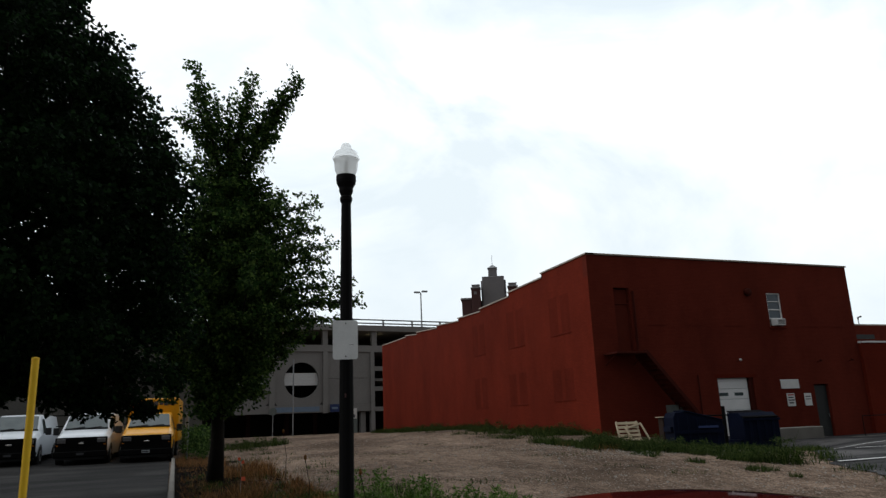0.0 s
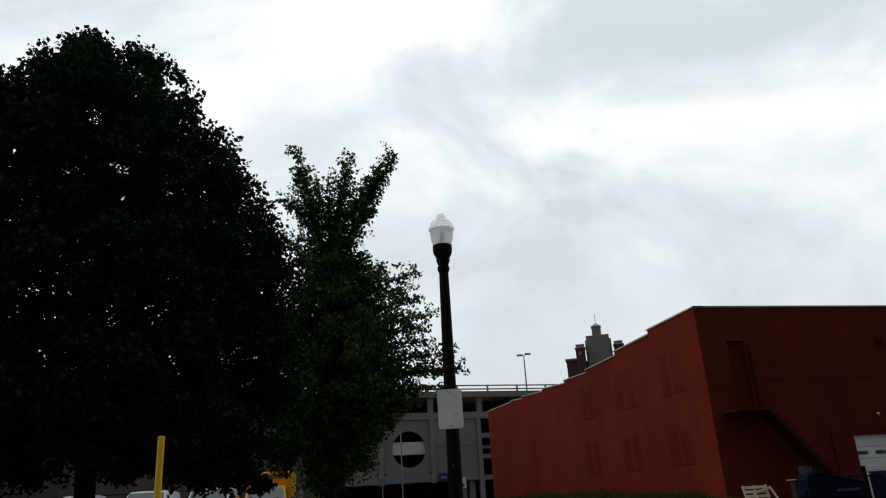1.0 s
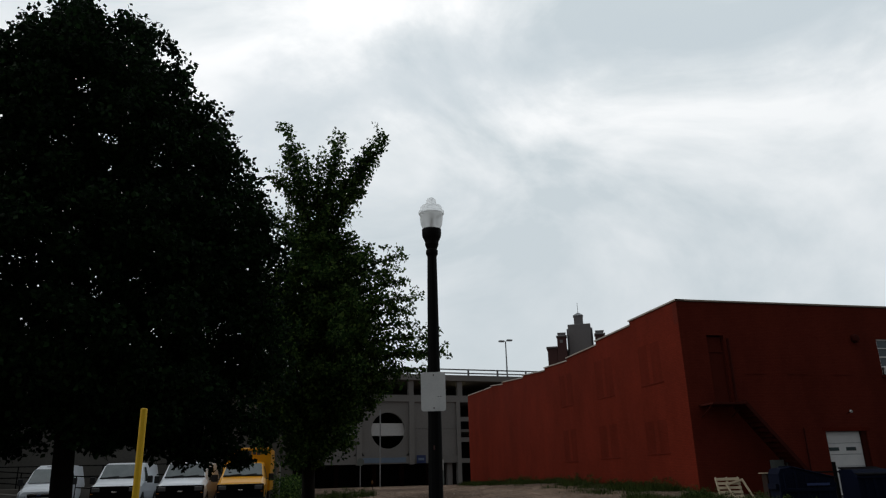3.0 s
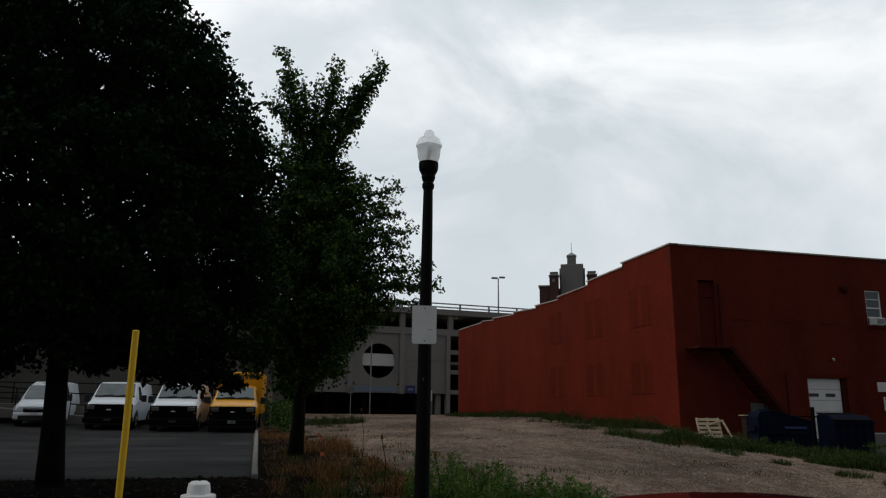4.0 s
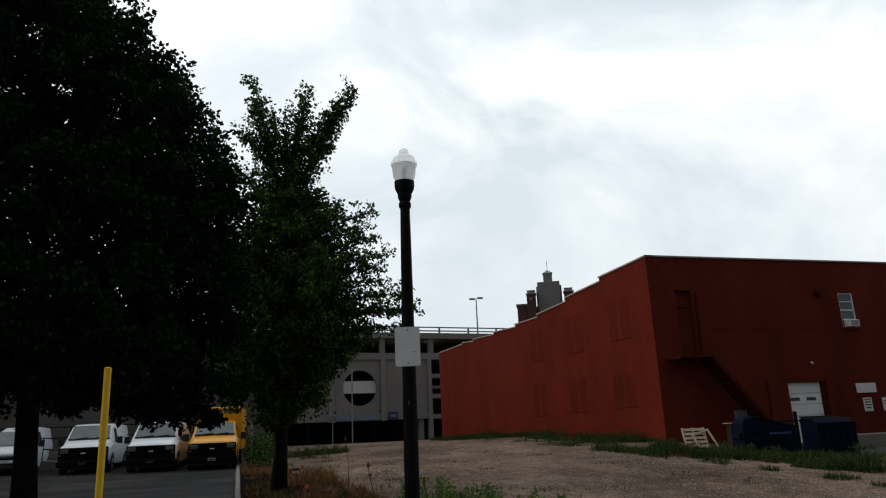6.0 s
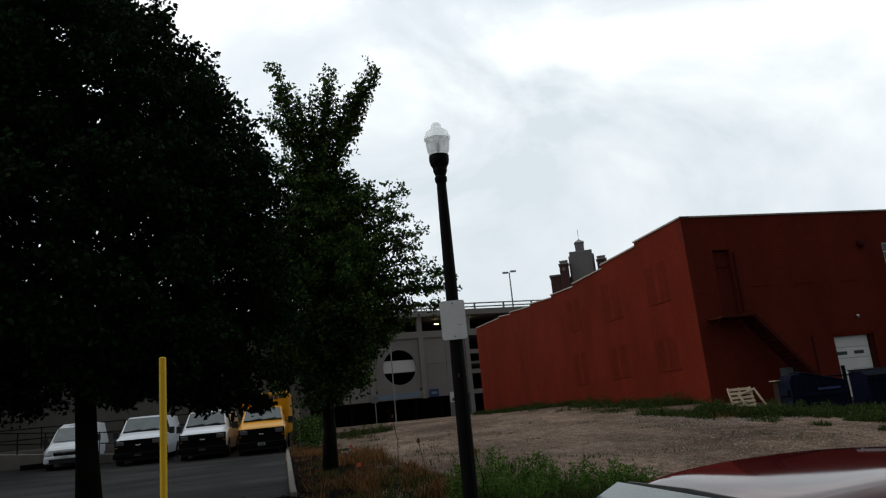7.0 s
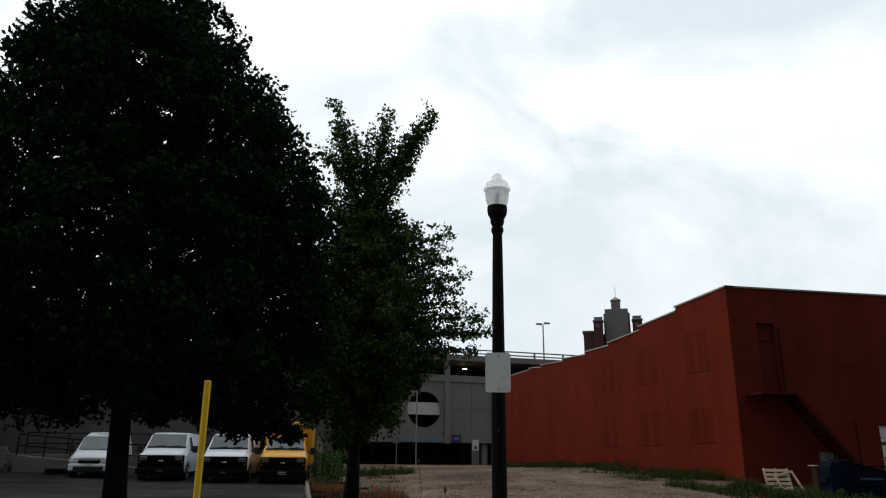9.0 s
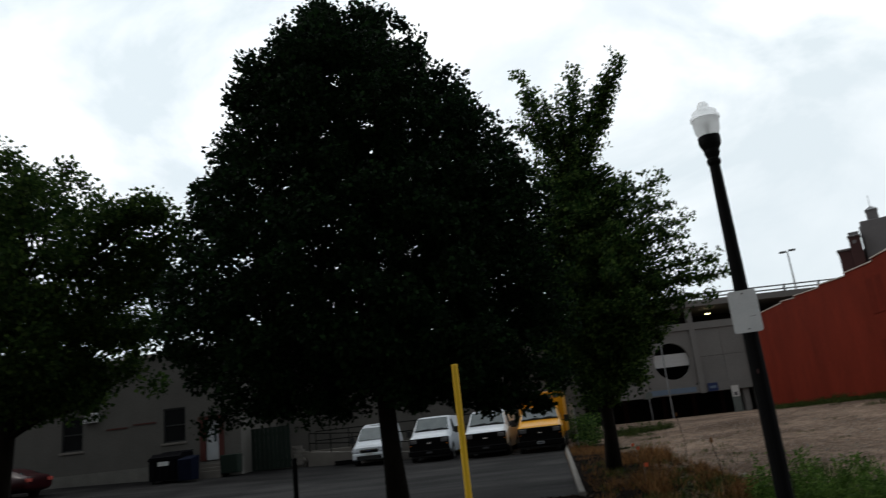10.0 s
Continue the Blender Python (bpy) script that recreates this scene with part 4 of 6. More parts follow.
for sx in (-1, 1):
    nz = part("nozzle", lathe([(0.055, 0.1), (0.055, 0.16), (0.062, 0.165), (0.062, 0.205), (0.05, 0.21)], 14), M_YELLOW, hy, at=pose(0, 0, 0.55, 0, 90 * sx, 0))
    part("nozzle_nut", lathe([(0.022, 0.21), (0.022, 0.25), (0.015, 0.255)], 5), M_YELLOW, nz)
nz = part("pumper_nozzle", lathe([(0.08, 0.08), (0.08, 0.15), (0.092, 0.155), (0.092, 0.2), (0.075, 0.21)], 16), M_YELLOW, hy, at=pose(0, 0, 0.54, 90, 0, 0))
part("nozzle_nut", lathe([(0.025, 0.21), (0.025, 0.25), (0.017, 0.255)], 5), M_YELLOW, nz)


# ---- vehicles: built with the nose towards local -y ----
def ring(bm, y, zb, zs, ws, zt, wt, wb=None):
    wb = ws * 0.96 if wb is None else wb
    pts = [(-wb, zb), (-ws, (zb + zs) / 2), (-ws, zs), (-wt, zt - 0.05), (-wt * 0.93, zt - 0.006), (-wt * 0.6, zt + 0.004), (0, zt + 0.012), (wt * 0.6, zt + 0.004), (wt * 0.93, zt - 0.006), (wt, zt - 0.05), (ws, zs), (ws, (zb + zs) / 2), (wb, zb)]
    return [bm.verts.new((x, y, z)) for x, z in pts]


def loft(stations):
    bm = bmesh.new()
    rings = [ring(bm, *s) for s in stations]
    n = len(rings[0])
    for a, b in zip(rings, rings[1:]):
        for k in range(n):
            bm.faces.new((a[k], a[(k + 1) % n], b[(k + 1) % n], b[k]))
    bm.faces.new(rings[0])
    bm.faces.new(list(reversed(rings[-1])))
    return bm


def panel(corners, lift=0.012, inset=0.05, thick=0.01):
    """A thin pane over four corners, set in from them and lifted off the skin."""
    c = [Vector(p) for p in corners]
    mid = sum(c, Vector()) / 4
    nrm = (c[1] - c[0]).cross(c[3] - c[0]).normalized()
    bm = bmesh.new()
    q = [p + (mid - p).normalized() * inset for p in c]
    a = [bm.verts.new(p + nrm * lift) for p in q]
    b = [bm.verts.new(p + nrm * (lift - thick)) for p in q]
    bm.faces.new(a)
    bm.faces.new(list(reversed(b)))
    for i in range(4):
        bm.faces.new((a[i], b[i], b[(i + 1) % 4], a[(i + 1) % 4]))
    return bm


def wheel(parent, x, y, r=0.36, w=0.22):
    s = 1 if x > 0 else -1
    wh = part("wheel", tube(bmesh.new(), [(x - s * w, y, r), (x, y, r)], r, 20), M_RUBBER, parent)
    part("rim", tube(bmesh.new(), [(x - s * 0.02, y, r), (x + s * 0.012, y, r)], r * 0.62, 16), M_RIM, wh)
    part("hub", tube(bmesh.new(), [(x, y, r), (x + s * 0.03, y, r)], r * 0.2, 10), M_PLASTIC, wh)


def mirror(parent, x, y, z):
    s = 1 if x > 0 else -1
    m = part("mirror", block(x + s * 0.1, x + s * 0.32, y - 0.05, y + 0.05, z, z + 0.3, 0.02) if s > 0 else block(x - 0.32, x - 0.1, y - 0.05, y + 0.05, z, z + 0.3, 0.02), M_PLASTIC, parent)
    part("arm", tube(bmesh.new(), [(x, y, z + 0.08), (x + s * 0.15, y, z + 0.1)], 0.02, 6), M_PLASTIC, m)


def van(label, at, paint, high=2.08, long=5.6, boxed=False):
    """A full-size van with a black grille; boxed gives it a cargo box behind the cab."""
    v = thing("box_truck" if boxed else "cargo_van", label, "truck" if boxed else "van", at=at, group="" if boxed else "parked vans")
    cab_end = 2.35 if boxed else long
    st = [(0.06, 0.55, 0.92, 0.90, 1.08, 0.84), (0.14, 0.42, 0.98, 0.97, 1.15, 0.88), (0.5, 0.36, 1.10, 1.0, 1.26, 0.89), (0.95, 0.36, 1.18, 1.0, 1.36, 0.88), (1.02, 0.36, 1.2, 1.0, 1.40, 0.88), (1.62, 0.36, 1.22, 1.0, high - 0.08, 0.80), (2.1, 0.36, 1.22, 1.0, high, 0.82)]
    st += [(cab_end - 0.1, 0.36, 1.22, 1.0, high, 0.82), (cab_end, 0.42, 1.2, 0.97, high - 0.06, 0.80)]
    part("body", loft(st), paint, v)
    part("windshield", panel([(-0.88, 1.03, 1.408), (0.88, 1.03, 1.408), (0.80, 1.61, high - 0.085), (-0.80, 1.61, high - 0.085)], 0.05, 0.07, 0.02), M_SKY_GLASS, v)
    for s in (-1, 1):
        w = [(s * 1.0, 1.45, 1.26), (s * 1.0, 2.25, 1.26), (s * 0.83, 2.2, high - 0.16), (s * 0.83, 1.75, high - 0.16)]
        part("side_window", panel(w if s > 0 else list(reversed(w)), 0.015, 0.05), M_CARGLASS, v)
        part("wiper", tube(bmesh.new(), [(s * 0.32 - 0.2, 0.99, 1.455), (s * 0.32 + 0.26, 1.03, 1.50)], 0.016, 5), M_PLASTIC, v)
        part("headlight", block(s * 0.74 - 0.16, s * 0.74 + 0.16, -0.02, 0.16, 0.86, 1.03, 0.015), M_LENS, v)
        part("turn_signal", block(s * 0.88 - 0.05, s * 0.88 + 0.05, 0.015, 0.16, 0.76, 0.80, 0.01), M_AMBER, v)
        mirror(v, s * 0.98, 1.35, 1.2)
        for y in (0.95, long - 1.25):
            part("wheel_arch", tube(bmesh.new(), [(s * 0.80, y, 0.4), (s * 1.006, y, 0.4)], 0.44, 18), M_PLASTIC, v)
            wheel(v, s * 1.01, y)
    gr = part("grille", block(-0.96, 0.96, 0.02, 0.2, 0.5, 1.09, 0.025), M_BLACK, v)
    for k in range(3):
        part("grille_bar", block(-0.56, 0.56, 0.004, 0.019, 0.70 + 0.1 * k, 0.73 + 0.1 * k), M_BLACK, gr)
    part("emblem", block(-0.1, 0.1, -0.006, 0.003, 0.82, 0.87, 0.01), M_CHROME, gr)
    bp = part("bumper", block(-1.0, 1.0, -0.09, 0.2, 0.30, 0.54, 0.03), M_BLACK, v)
    part("cowl", block(-0.84, 0.84, 0.99, 1.08, 1.40, 1.45, 0.01), M_PLASTIC, v)
    part("number_plate", block(-0.15, 0.15, -0.105, -0.092, 0.38, 0.49), M_DOORGREY if boxed else M_PLASTIC, bp)
    part("plate_bar", block(-0.12, 0.12, -0.109, -0.106, 0.40, 0.46), M_INK, bp)
    part("air_dam", block(-0.9, 0.9, 0.0, 0.3, 0.2, 0.36, 0.02), M_PLASTIC, v)
    part("badge", block(0.55, 0.75, 1.6, 1.62, high - 0.2, high - 0.15), M_SIGNWHITE, v)
    if boxed:
        bx = part("cargo_box", block(-1.0, 1.1, 2.37, long + 0.9, 0.75, 2.66, 0.04), paint, v)
        for k, (x0, x1) in enumerate(((0.05, 0.22), (0.27, 0.42), (0.46, 0.62), (0.66, 0.95))):
            part("lettering", block(x0, x1, 2.358, 2.369, 2.33 + 0.03 * (k % 2), 2.52), M_INK, bx)
        part("frame_rail", block(-0.5, 0.5, 2.3, long + 0.8, 0.45, 0.74), M_PLASTIC, v)
    return v


def small_van(label, at):
    v = thing("compact_van", label, "van", at=at, group="parked vans")
    st = [(0.0, 0.5, 0.72, 0.76, 0.86, 0.68), (0.1, 0.3, 0.8, 0.86, 0.96, 0.76), (0.4, 0.26, 0.9, 0.89, 1.06, 0.78), (0.8, 0.26, 1.0, 0.9, 1.14, 0.78), (0.88, 0.26, 1.02, 0.9, 1.17, 0.78), (1.62, 0.26, 1.12, 0.9, 1.82, 0.72), (2.4, 0.26, 1.12, 0.9, 2.0, 0.72), (4.4, 0.26, 1.12, 0.9, 2.0, 0.72), (4.5, 0.34, 1.1, 0.87, 1.94, 0.7)]
    part("body", loft(st), M_VANWHITE, v)
    part("windshield", panel([(-0.77, 0.90, 1.185), (0.77, 0.90, 1.185), (0.71, 1.60, 1.80), (-0.71, 1.60, 1.80)], 0.05, 0.05, 0.02), M_SKY_GLASS, v)
    for s in (-1, 1):
        w = [(s * 0.9, 1.3, 1.14), (s * 0.9, 2.3, 1.14), (s * 0.73, 2.25, 1.85), (s * 0.73, 1.85, 1.78)]
        part("side_window", panel(w if s > 0 else list(reversed(w)), 0.015, 0.05), M_CARGLASS, v)
        bm = bmesh.new()
        vs = box(bm, s * 0.66 - 0.16, s * 0.66 + 0.16, -0.03, 0.2, 0.62, 0.87)
        for q in vs:
            if q.co.z > 0.8:
                q.co.y += 0.1
        part("headlight", bevelled(bm, 0.02), M_LENS_PALE, v)
        part("fog_lamp", block(s * 0.66 - 0.08, s * 0.66 + 0.08, -0.02, 0.1, 0.44, 0.54, 0.02), M_PLASTIC, v)
        mirror(v, s * 0.88, 1.15, 1.12)
        for y in (0.82, 3.75):
            wheel(v, s * 0.91, y, 0.32, 0.2)
    gr = part("grille", block(-0.46, 0.46, -0.05, 0.15, 0.62, 0.79, 0.03), M_BLACK, v)
    part("grille_bar", block(-0.44, 0.44, -0.06, -0.051, 0.745, 0.765), M_CHROME, gr)
    part("emblem", block(-0.08, 0.08, -0.07, -0.061, 0.69, 0.74, 0.008), M_BLUESIGN, gr)
    bp = part("bumper", block(-0.84, 0.84, -0.06, 0.2, 0.3, 0.62, 0.05), M_VANWHITE, v)
    part("intake", block(-0.62, 0.62, -0.068, -0.061, 0.31, 0.49), M_PLASTIC, bp)
    part("number_plate", block(-0.16, 0.16, -0.075, -0.062, 0.5, 0.61), M_SIGNWHITE, bp)
    part("roof_lettering", block(-0.3, 0.25, 1.95, 2.1, 1.93, 1.945), M_INK, v, at=pose(0, 0, 0, 0, 0, 0))
    return v


def sedan(label, at, paint):
    c = thing("car", label, "car", at=at)
    st = [(0.0, 0.38, 0.58, 0.70, 0.66, 0.60), (0.12, 0.24, 0.66, 0.82, 0.75, 0.68), (0.6, 0.2, 0.78, 0.87, 0.87, 0.70), (1.2, 0.2, 0.84, 0.88, 0.95, 0.70), (1.38, 0.2, 0.86, 0.88, 0.985, 0.70), (2.12, 0.2, 0.9, 0.88, 1.355, 0.60), (2.35, 0.2, 0.9, 0.88, 1.405, 0.60), (2.9, 0.2, 0.91, 0.88, 1.43, 0.61), (3.5, 0.2, 0.92, 0.88, 1.405, 0.60), (4.05, 0.2, 0.93, 0.87, 1.325, 0.59), (4.5, 0.2, 0.93, 0.87, 1.22, 0.57), (5.0, 0.22, 0.93, 0.86, 1.03, 0.62), (5.3, 0.26, 0.9, 0.82, 1.0, 0.64), (5.42, 0.42, 0.8, 0.76, 0.9, 0.6)]
    body = part("body", loft(st), paint, c, smooth=True)
    sub = body.modifiers.new("round", "SUBSURF")
    sub.levels = sub.render_levels = 2
    part("windshield", panel([(-0.69, 1.42, 0.99), (0.69, 1.42, 0.99), (0.60, 2.11, 1.352), (-0.60, 2.11, 1.352)], 0.022, 0.006), M_SKY_GLASS, c)
    part("windshield_trim", tube(bmesh.new(), [(-0.60, 2.11, 1.335), (-0.52, 2.12, 1.362), (0, 2.12, 1.372), (0.52, 2.12, 1.362), (0.60, 2.11, 1.335)], 0.014, 6), M_PLASTIC, c)
    part("rear_window", panel([(0.6, 4.98, 1.04), (-0.6, 4.98, 1.04), (-0.54, 4.62, 1.17), (0.54, 4.62, 1.17)], 0.004, 0.06), M_CARGLASS, c)
    for s in (-1, 1):
        part("pillar_trim", tube(bmesh.new(), [(s * 0.70, 1.42, 0.985), (s * 0.61, 2.1, 1.335)], 0.014, 6), M_PLASTIC, c)
        for y0, y1, t0, t1 in ((1.75, 2.95, 2.2, 2.92), (3.0, 4.1, 3.02, 3.75)):
            w = [(s * 0.87, y0, 0.95), (s * 0.87, y1, 0.95), (s * 0.68, t1, 1.24), (s * 0.68, t0, 1.24)]
            part("side_window", panel(w if s > 0 else list(reversed(w)), 0.012, 0.03), M_CARGLASS, c)
        part("headlight", block(s * 0.62 - 0.17, s * 0.62 + 0.17, 0.0, 0.16, 0.54, 0.68, 0.03), M_LENS, c)
        part("tail_light", block(s * 0.6 - 0.16, s * 0.6 + 0.16, 5.3, 5.43, 0.7, 0.86, 0.02), M_REDINK, c)
        mirror(c, s * 0.84, 1.75, 0.86)
        for y in (0.95, 4.2):
            wheel(c, s * 0.88, y, 0.32, 0.2)
    part("grille", block(-0.4, 0.4, -0.02, 0.1, 0.5, 0.62, 0.02), M_PLASTIC, c)
    return c


near_car = sedan("dark maroon sedan parked at the kerb", pose(-0.61, 2.88, 0.0, 0, 0, -90), M_MAROON)
van("yellow box truck with dark grille and lettered box", on_ground(-0.88, 32.4, 0.04, -3), M_VANYEL, 2.02, 5.6, True)
van("white full-size cargo van with black grille", on_ground(-3.35, 33.0, 0.04, -3), M_VANWHITE)
van("white full-size cargo van with a black front", on_ground(-6.1, 34.0, 0.04, -1), M_VANWHITE)
small_van("white compact delivery van with rounded hood", on_ground(-9.3, 35.2, 0.04, 1))
sedan("dark red sedan parked by the beige building", on_ground(-30.0, 33.2, 0.0, -100), M_REDCAR)
sedan("dark grey sedan parked beside a red car", on_ground(-30.8, 30.6, 0.0, -100), M_SILVER)


# ---- beige building with a ramp, behind the lot ----
M_GREENBOARD = material("dark_green_boards", (0.004, 0.010, 0.007), (0.009, 0.020, 0.014), scale=3, rough=0.8, bump=0.1, spread=0.15)
lb = thing("beige_building", "beige painted block building with door and windows", "building")
LW = [(-20.5, -19.25, 2.95, 4.72), (-26.35, -25.1, 3.05, 4.82), (-18.3, -17.3, 1.85, 3.96)]
bm = bmesh.new()
wall_boxes(bm, -60, -16.2, 1.85, 7.55, LW, lambda m, a, b, z, w: box(m, a, b, 36.0, 36.3, z, w))
part("wall", bm, M_BEIGE, lb)
bm = bmesh.new()
wall_boxes(bm, -60, -16.2, 0.5, 1.85, [(-18.3, -17.3, 1.8, 1.85)], lambda m, a, b, z, w: box(m, a, b, 35.97, 36.3, z, w))
part("base_course", bm, M_BEIGE_LO, lb, "stained pale base course")
part("wall", block(-16.5, -16.2, 36.301, 41.4, 0.5, 7.55), M_BEIGE, lb)
part("wall", block(-16.199, 1.6, 41.4, 41.7, 0.5, 7.0), M_BEIGE, lb)
part("wall", block(1.3, 1.6, 41.701, 60, 0.5, 7.0), M_BEIGE, lb)
part("coping", block(-60, -16.1, 35.92, 36.4, 7.551, 7.66, 0.01), M_COPING, lb, "pale metal roof edge")
part("coping", block(-16.2, 1.7, 41.3, 41.8, 7.001, 7.1, 0.01), M_COPING, lb, "pale metal roof edge")
part("roof", block(-60, -16.3, 36.41, 60, 7.3, 7.5), M_ASPHALT, lb)
part("roof", block(-16.29, 1.29, 41.81, 60, 6.8, 6.95), M_ASPHALT, lb)
part("roof_parapet", block(-24, -17, 48, 48.3, 7.5, 9.0), M_BEIGE, lb)
for a, b, z, w in LW[:2]:
    wn_ = part("window", block(a, b, 36.16, 36.19, z, w), M_INSIDE_SHADE, lb, "dark sash window in a beige wall")
    part("pane", block(a + 0.08, b - 0.08, 36.13, 36.14, z + 0.08, (z + w) / 2 - 0.03), M_DARKPANE, wn_)
    part("pane", block(a + 0.08, b - 0.08, 36.11, 36.12, (z + w) / 2 + 0.03, w - 0.08), M_DARKPANE, wn_)
    for x0, x1, z0, z1 in ((a, a + 0.08, z, w), (b - 0.08, b, z, w), (a + 0.08, b - 0.08, w - 0.08, w), (a + 0.08, b - 0.08, z, z + 0.08), (a + 0.08, b - 0.08, (z + w) / 2 - 0.03, (z + w) / 2 + 0.03)):
        part("window_frame", block(x0 + 0.001, x1 - 0.001, 36.08, 36.15, z0 + 0.001, z1 - 0.001), M_DARKDOOR, wn_)
    part("sill", block(a - 0.1, b + 0.1, 35.93, 36.0 - 0.001, z - 0.12, z - 0.001, 0.012), M_KERB, wn_)
ld = part("entrance_door", block(-18.16, -17.42, 36.1, 36.15, 1.86, 3.88, 0.006), M_DOORGREY, lb, "pale blue-grey door with a narrow window")
part("pane", block(-17.72, -17.58, 36.085, 36.099, 2.76, 3.6), M_CARGLASS, ld)
part("door_handle", tube(bmesh.new(), [(-18.08, 36.06, 2.85), (-18.08, 36.06, 3.05)], 0.02, 6), M_GALV, ld)
for x0, x1, z0, z1 in ((-18.45, -18.165, 1.83, 3.89), (-17.415, -17.13, 1.83, 3.89), (-18.55, -17.03, 3.891, 4.1)):
    part("door_trim", block(x0, x1, 35.95, 36.12, z0, z1, 0.01), M_REDTRIM, ld, "red brick door surround")
for k in range(3):
    part("step", block(-18.6, -16.9, 35.0 + 0.3 * k, 35.95, 0.9, 1.34 + 0.17 * k, 0.015), M_KERB, lb)
wac = thing("wall_air_conditioner", "white louvred air conditioner through the wall", "air conditioner")
part("case", block(-24.9, -24.15, 35.72, 35.999, 4.45, 4.95, 0.015), M_WHITEP, wac)
for k in range(6):
    part("slat", block(-24.86, -24.19, 35.705, 35.719, 4.5 + 0.07 * k, 4.53 + 0.07 * k), M_PLASTIC, wac)
for x0, x1, z in ((-23.7, -22.5, 3.95), (-22.2, -20.9, 4.05)):
    part("pipe_sleeve", block(x0, x1, 35.95, 35.999, z, z + 0.07), M_REDTRIM, lb)
bd = dumpster("black steel dumpster with a pale label", on_ground(-20.1, 33.9, 0.04, 2), M_DUMPLID, M_DUMPLID, 1.6, 1.5, 1.15)
part("side_label", block(0.5, 1.05, -0.064, -0.052, 0.82, 1.02), M_SIGNBACK, bd, "pale worn label")
lbn = solid("recycling_bin", bevelled(prism([(0, 0.1), (0.75, 0.1), (0.85, 1.25), (-0.05, 1.1)], 0, 0.7), 0.03), M_DUMP, "blue plastic wheeled bin by the dumpster", "bin", at=on_ground(-18.4, 33.6, 0.04, 0))
gbin = solid("green_bin", bevelled(prism([(0, 0.0), (0.6, 0.0), (0.65, 0.9), (-0.05, 0.9)], 0, 0.9), 0.03), M_GREENBOARD, "dark green plastic bin by the door", "bin", at=on_ground(-16.9, 35.0, 0.2, 0))

rp = thing("ramp", "concrete ramp and landing with black pipe railings", "ramp")
part("landing", block(-15.6, -1.6, 38.9, 41.39, 0.6, 1.75, 0.02), M_KERB, rp)
bm = bmesh.new()
vs = box(bm, -13.2, -6.0, 37.5, 38.89, 0.6, 1.7)
for v in vs:
    if v.co.z > 1 and v.co.x > -10:
        v.co.z = 1.0
part("slope", bm, M_KERB, rp)
for k in range(4):
    part("step", block(-15.5, -13.4, 37.6 + 0.3 * k, 38.89, 0.6, 1.17 + 0.145 * k, 0.012), M_KERB, rp)
blk = finish(block(-0.24, 0.24, -0.1, 0.1, -0.09, 0.09, 0.012), "block", M_KERB)
for r in range(5):
    for k in range(4):
        piece("block", blk, rp, pose(-15.2 + 0.5 * k + 0.12 * (r % 2), 37.35, 1.2 + 0.2 * r))
for y, za, zb, xa, xb in ((37.55, 1.65, 1.05, -13.1, -6.1), (38.95, 1.75, 1.75, -13.2, -2.0)):
    n = 7
    for k in range(n):
        u = k / (n - 1)
        x, z = xa + (xb - xa) * u, za + (zb - za) * u
        part("rail_post", tube(bmesh.new(), [(x, y, z - 0.05), (x, y, z + 1.0)], 0.028, 6), M_BLACK, rp)
    for h in (0.5, 1.0):
        part("hand_rail", tube(bmesh.new(), [(xa, y, za + h), (xb, y, zb + h)], 0.028, 6), M_BLACK, rp)
part("wheel_stop", block(-11.5, -10.4, 36.6, 36.9, 0.9, 1.12, 0.02), M_BLACK, rp)

gate = thing("green_gate", "dark green board gate beside the beige wall", "gate")
for k in range(9):
    part("board", block(-16.1 + 0.24 * k, -15.88 + 0.24 * k, 37.0, 37.04, 1.05, 3.2, 0.006), M_GREENBOARD, gate)
for z in (1.4, 2.8):
    part("rail", block(-16.1, -13.95, 37.045, 37.1, z, z + 0.1), M_GREENBOARD, gate)

fence = thing("wire_fence", "dim grey wire fence beside the truck", "fence")
for k in range(6):
    y = 33.5 + 1.5 * k
    part("post", tube(bmesh.new(), [(0.75, y, ground_z(0.7, y) - 0.1), (0.75, y, ground_z(0.7, y) + 1.9)], 0.03, 6), M_GALV, fence)
for k in range(14):
    z = 0.15 + 0.13 * k
    part("wire", tube(bmesh.new(), [(0.75, 33.5, ground_z(0.7, 33.5) + z), (0.75, 41.0, ground_z(0.7, 41) + z)], 0.006, 4), M_GALV, fence)

bol = thing("bollard", "dark steel bollard post in the mulch", "bollard", at=on_ground(-5.42, 14.2, 0.0))
part("pipe", tube(bmesh.new(), [(0, 0, -0.1), (0, 0, 1.38)], 0.05, 12), M_BLACK, bol)
part("cap", lathe([(0.054, 1.38), (0.05, 1.41), (0.01, 1.43)], 12), M_BLACK, bol)


# ---- parking garage across the far street ----
garage = thing("parking_garage", "grey precast concrete parking garage with round openings", "building", at=pose(16.0, 80.0, 0, 0, 0, 7))


def g(name, x0, x1, y0, y1, z0, z1, mat=M_GARAGE, label="", parent=garage, bevel=0.0):
    return part(name, block(x0, x1, y0, y1, z0, z1, bevel), mat, parent, label)


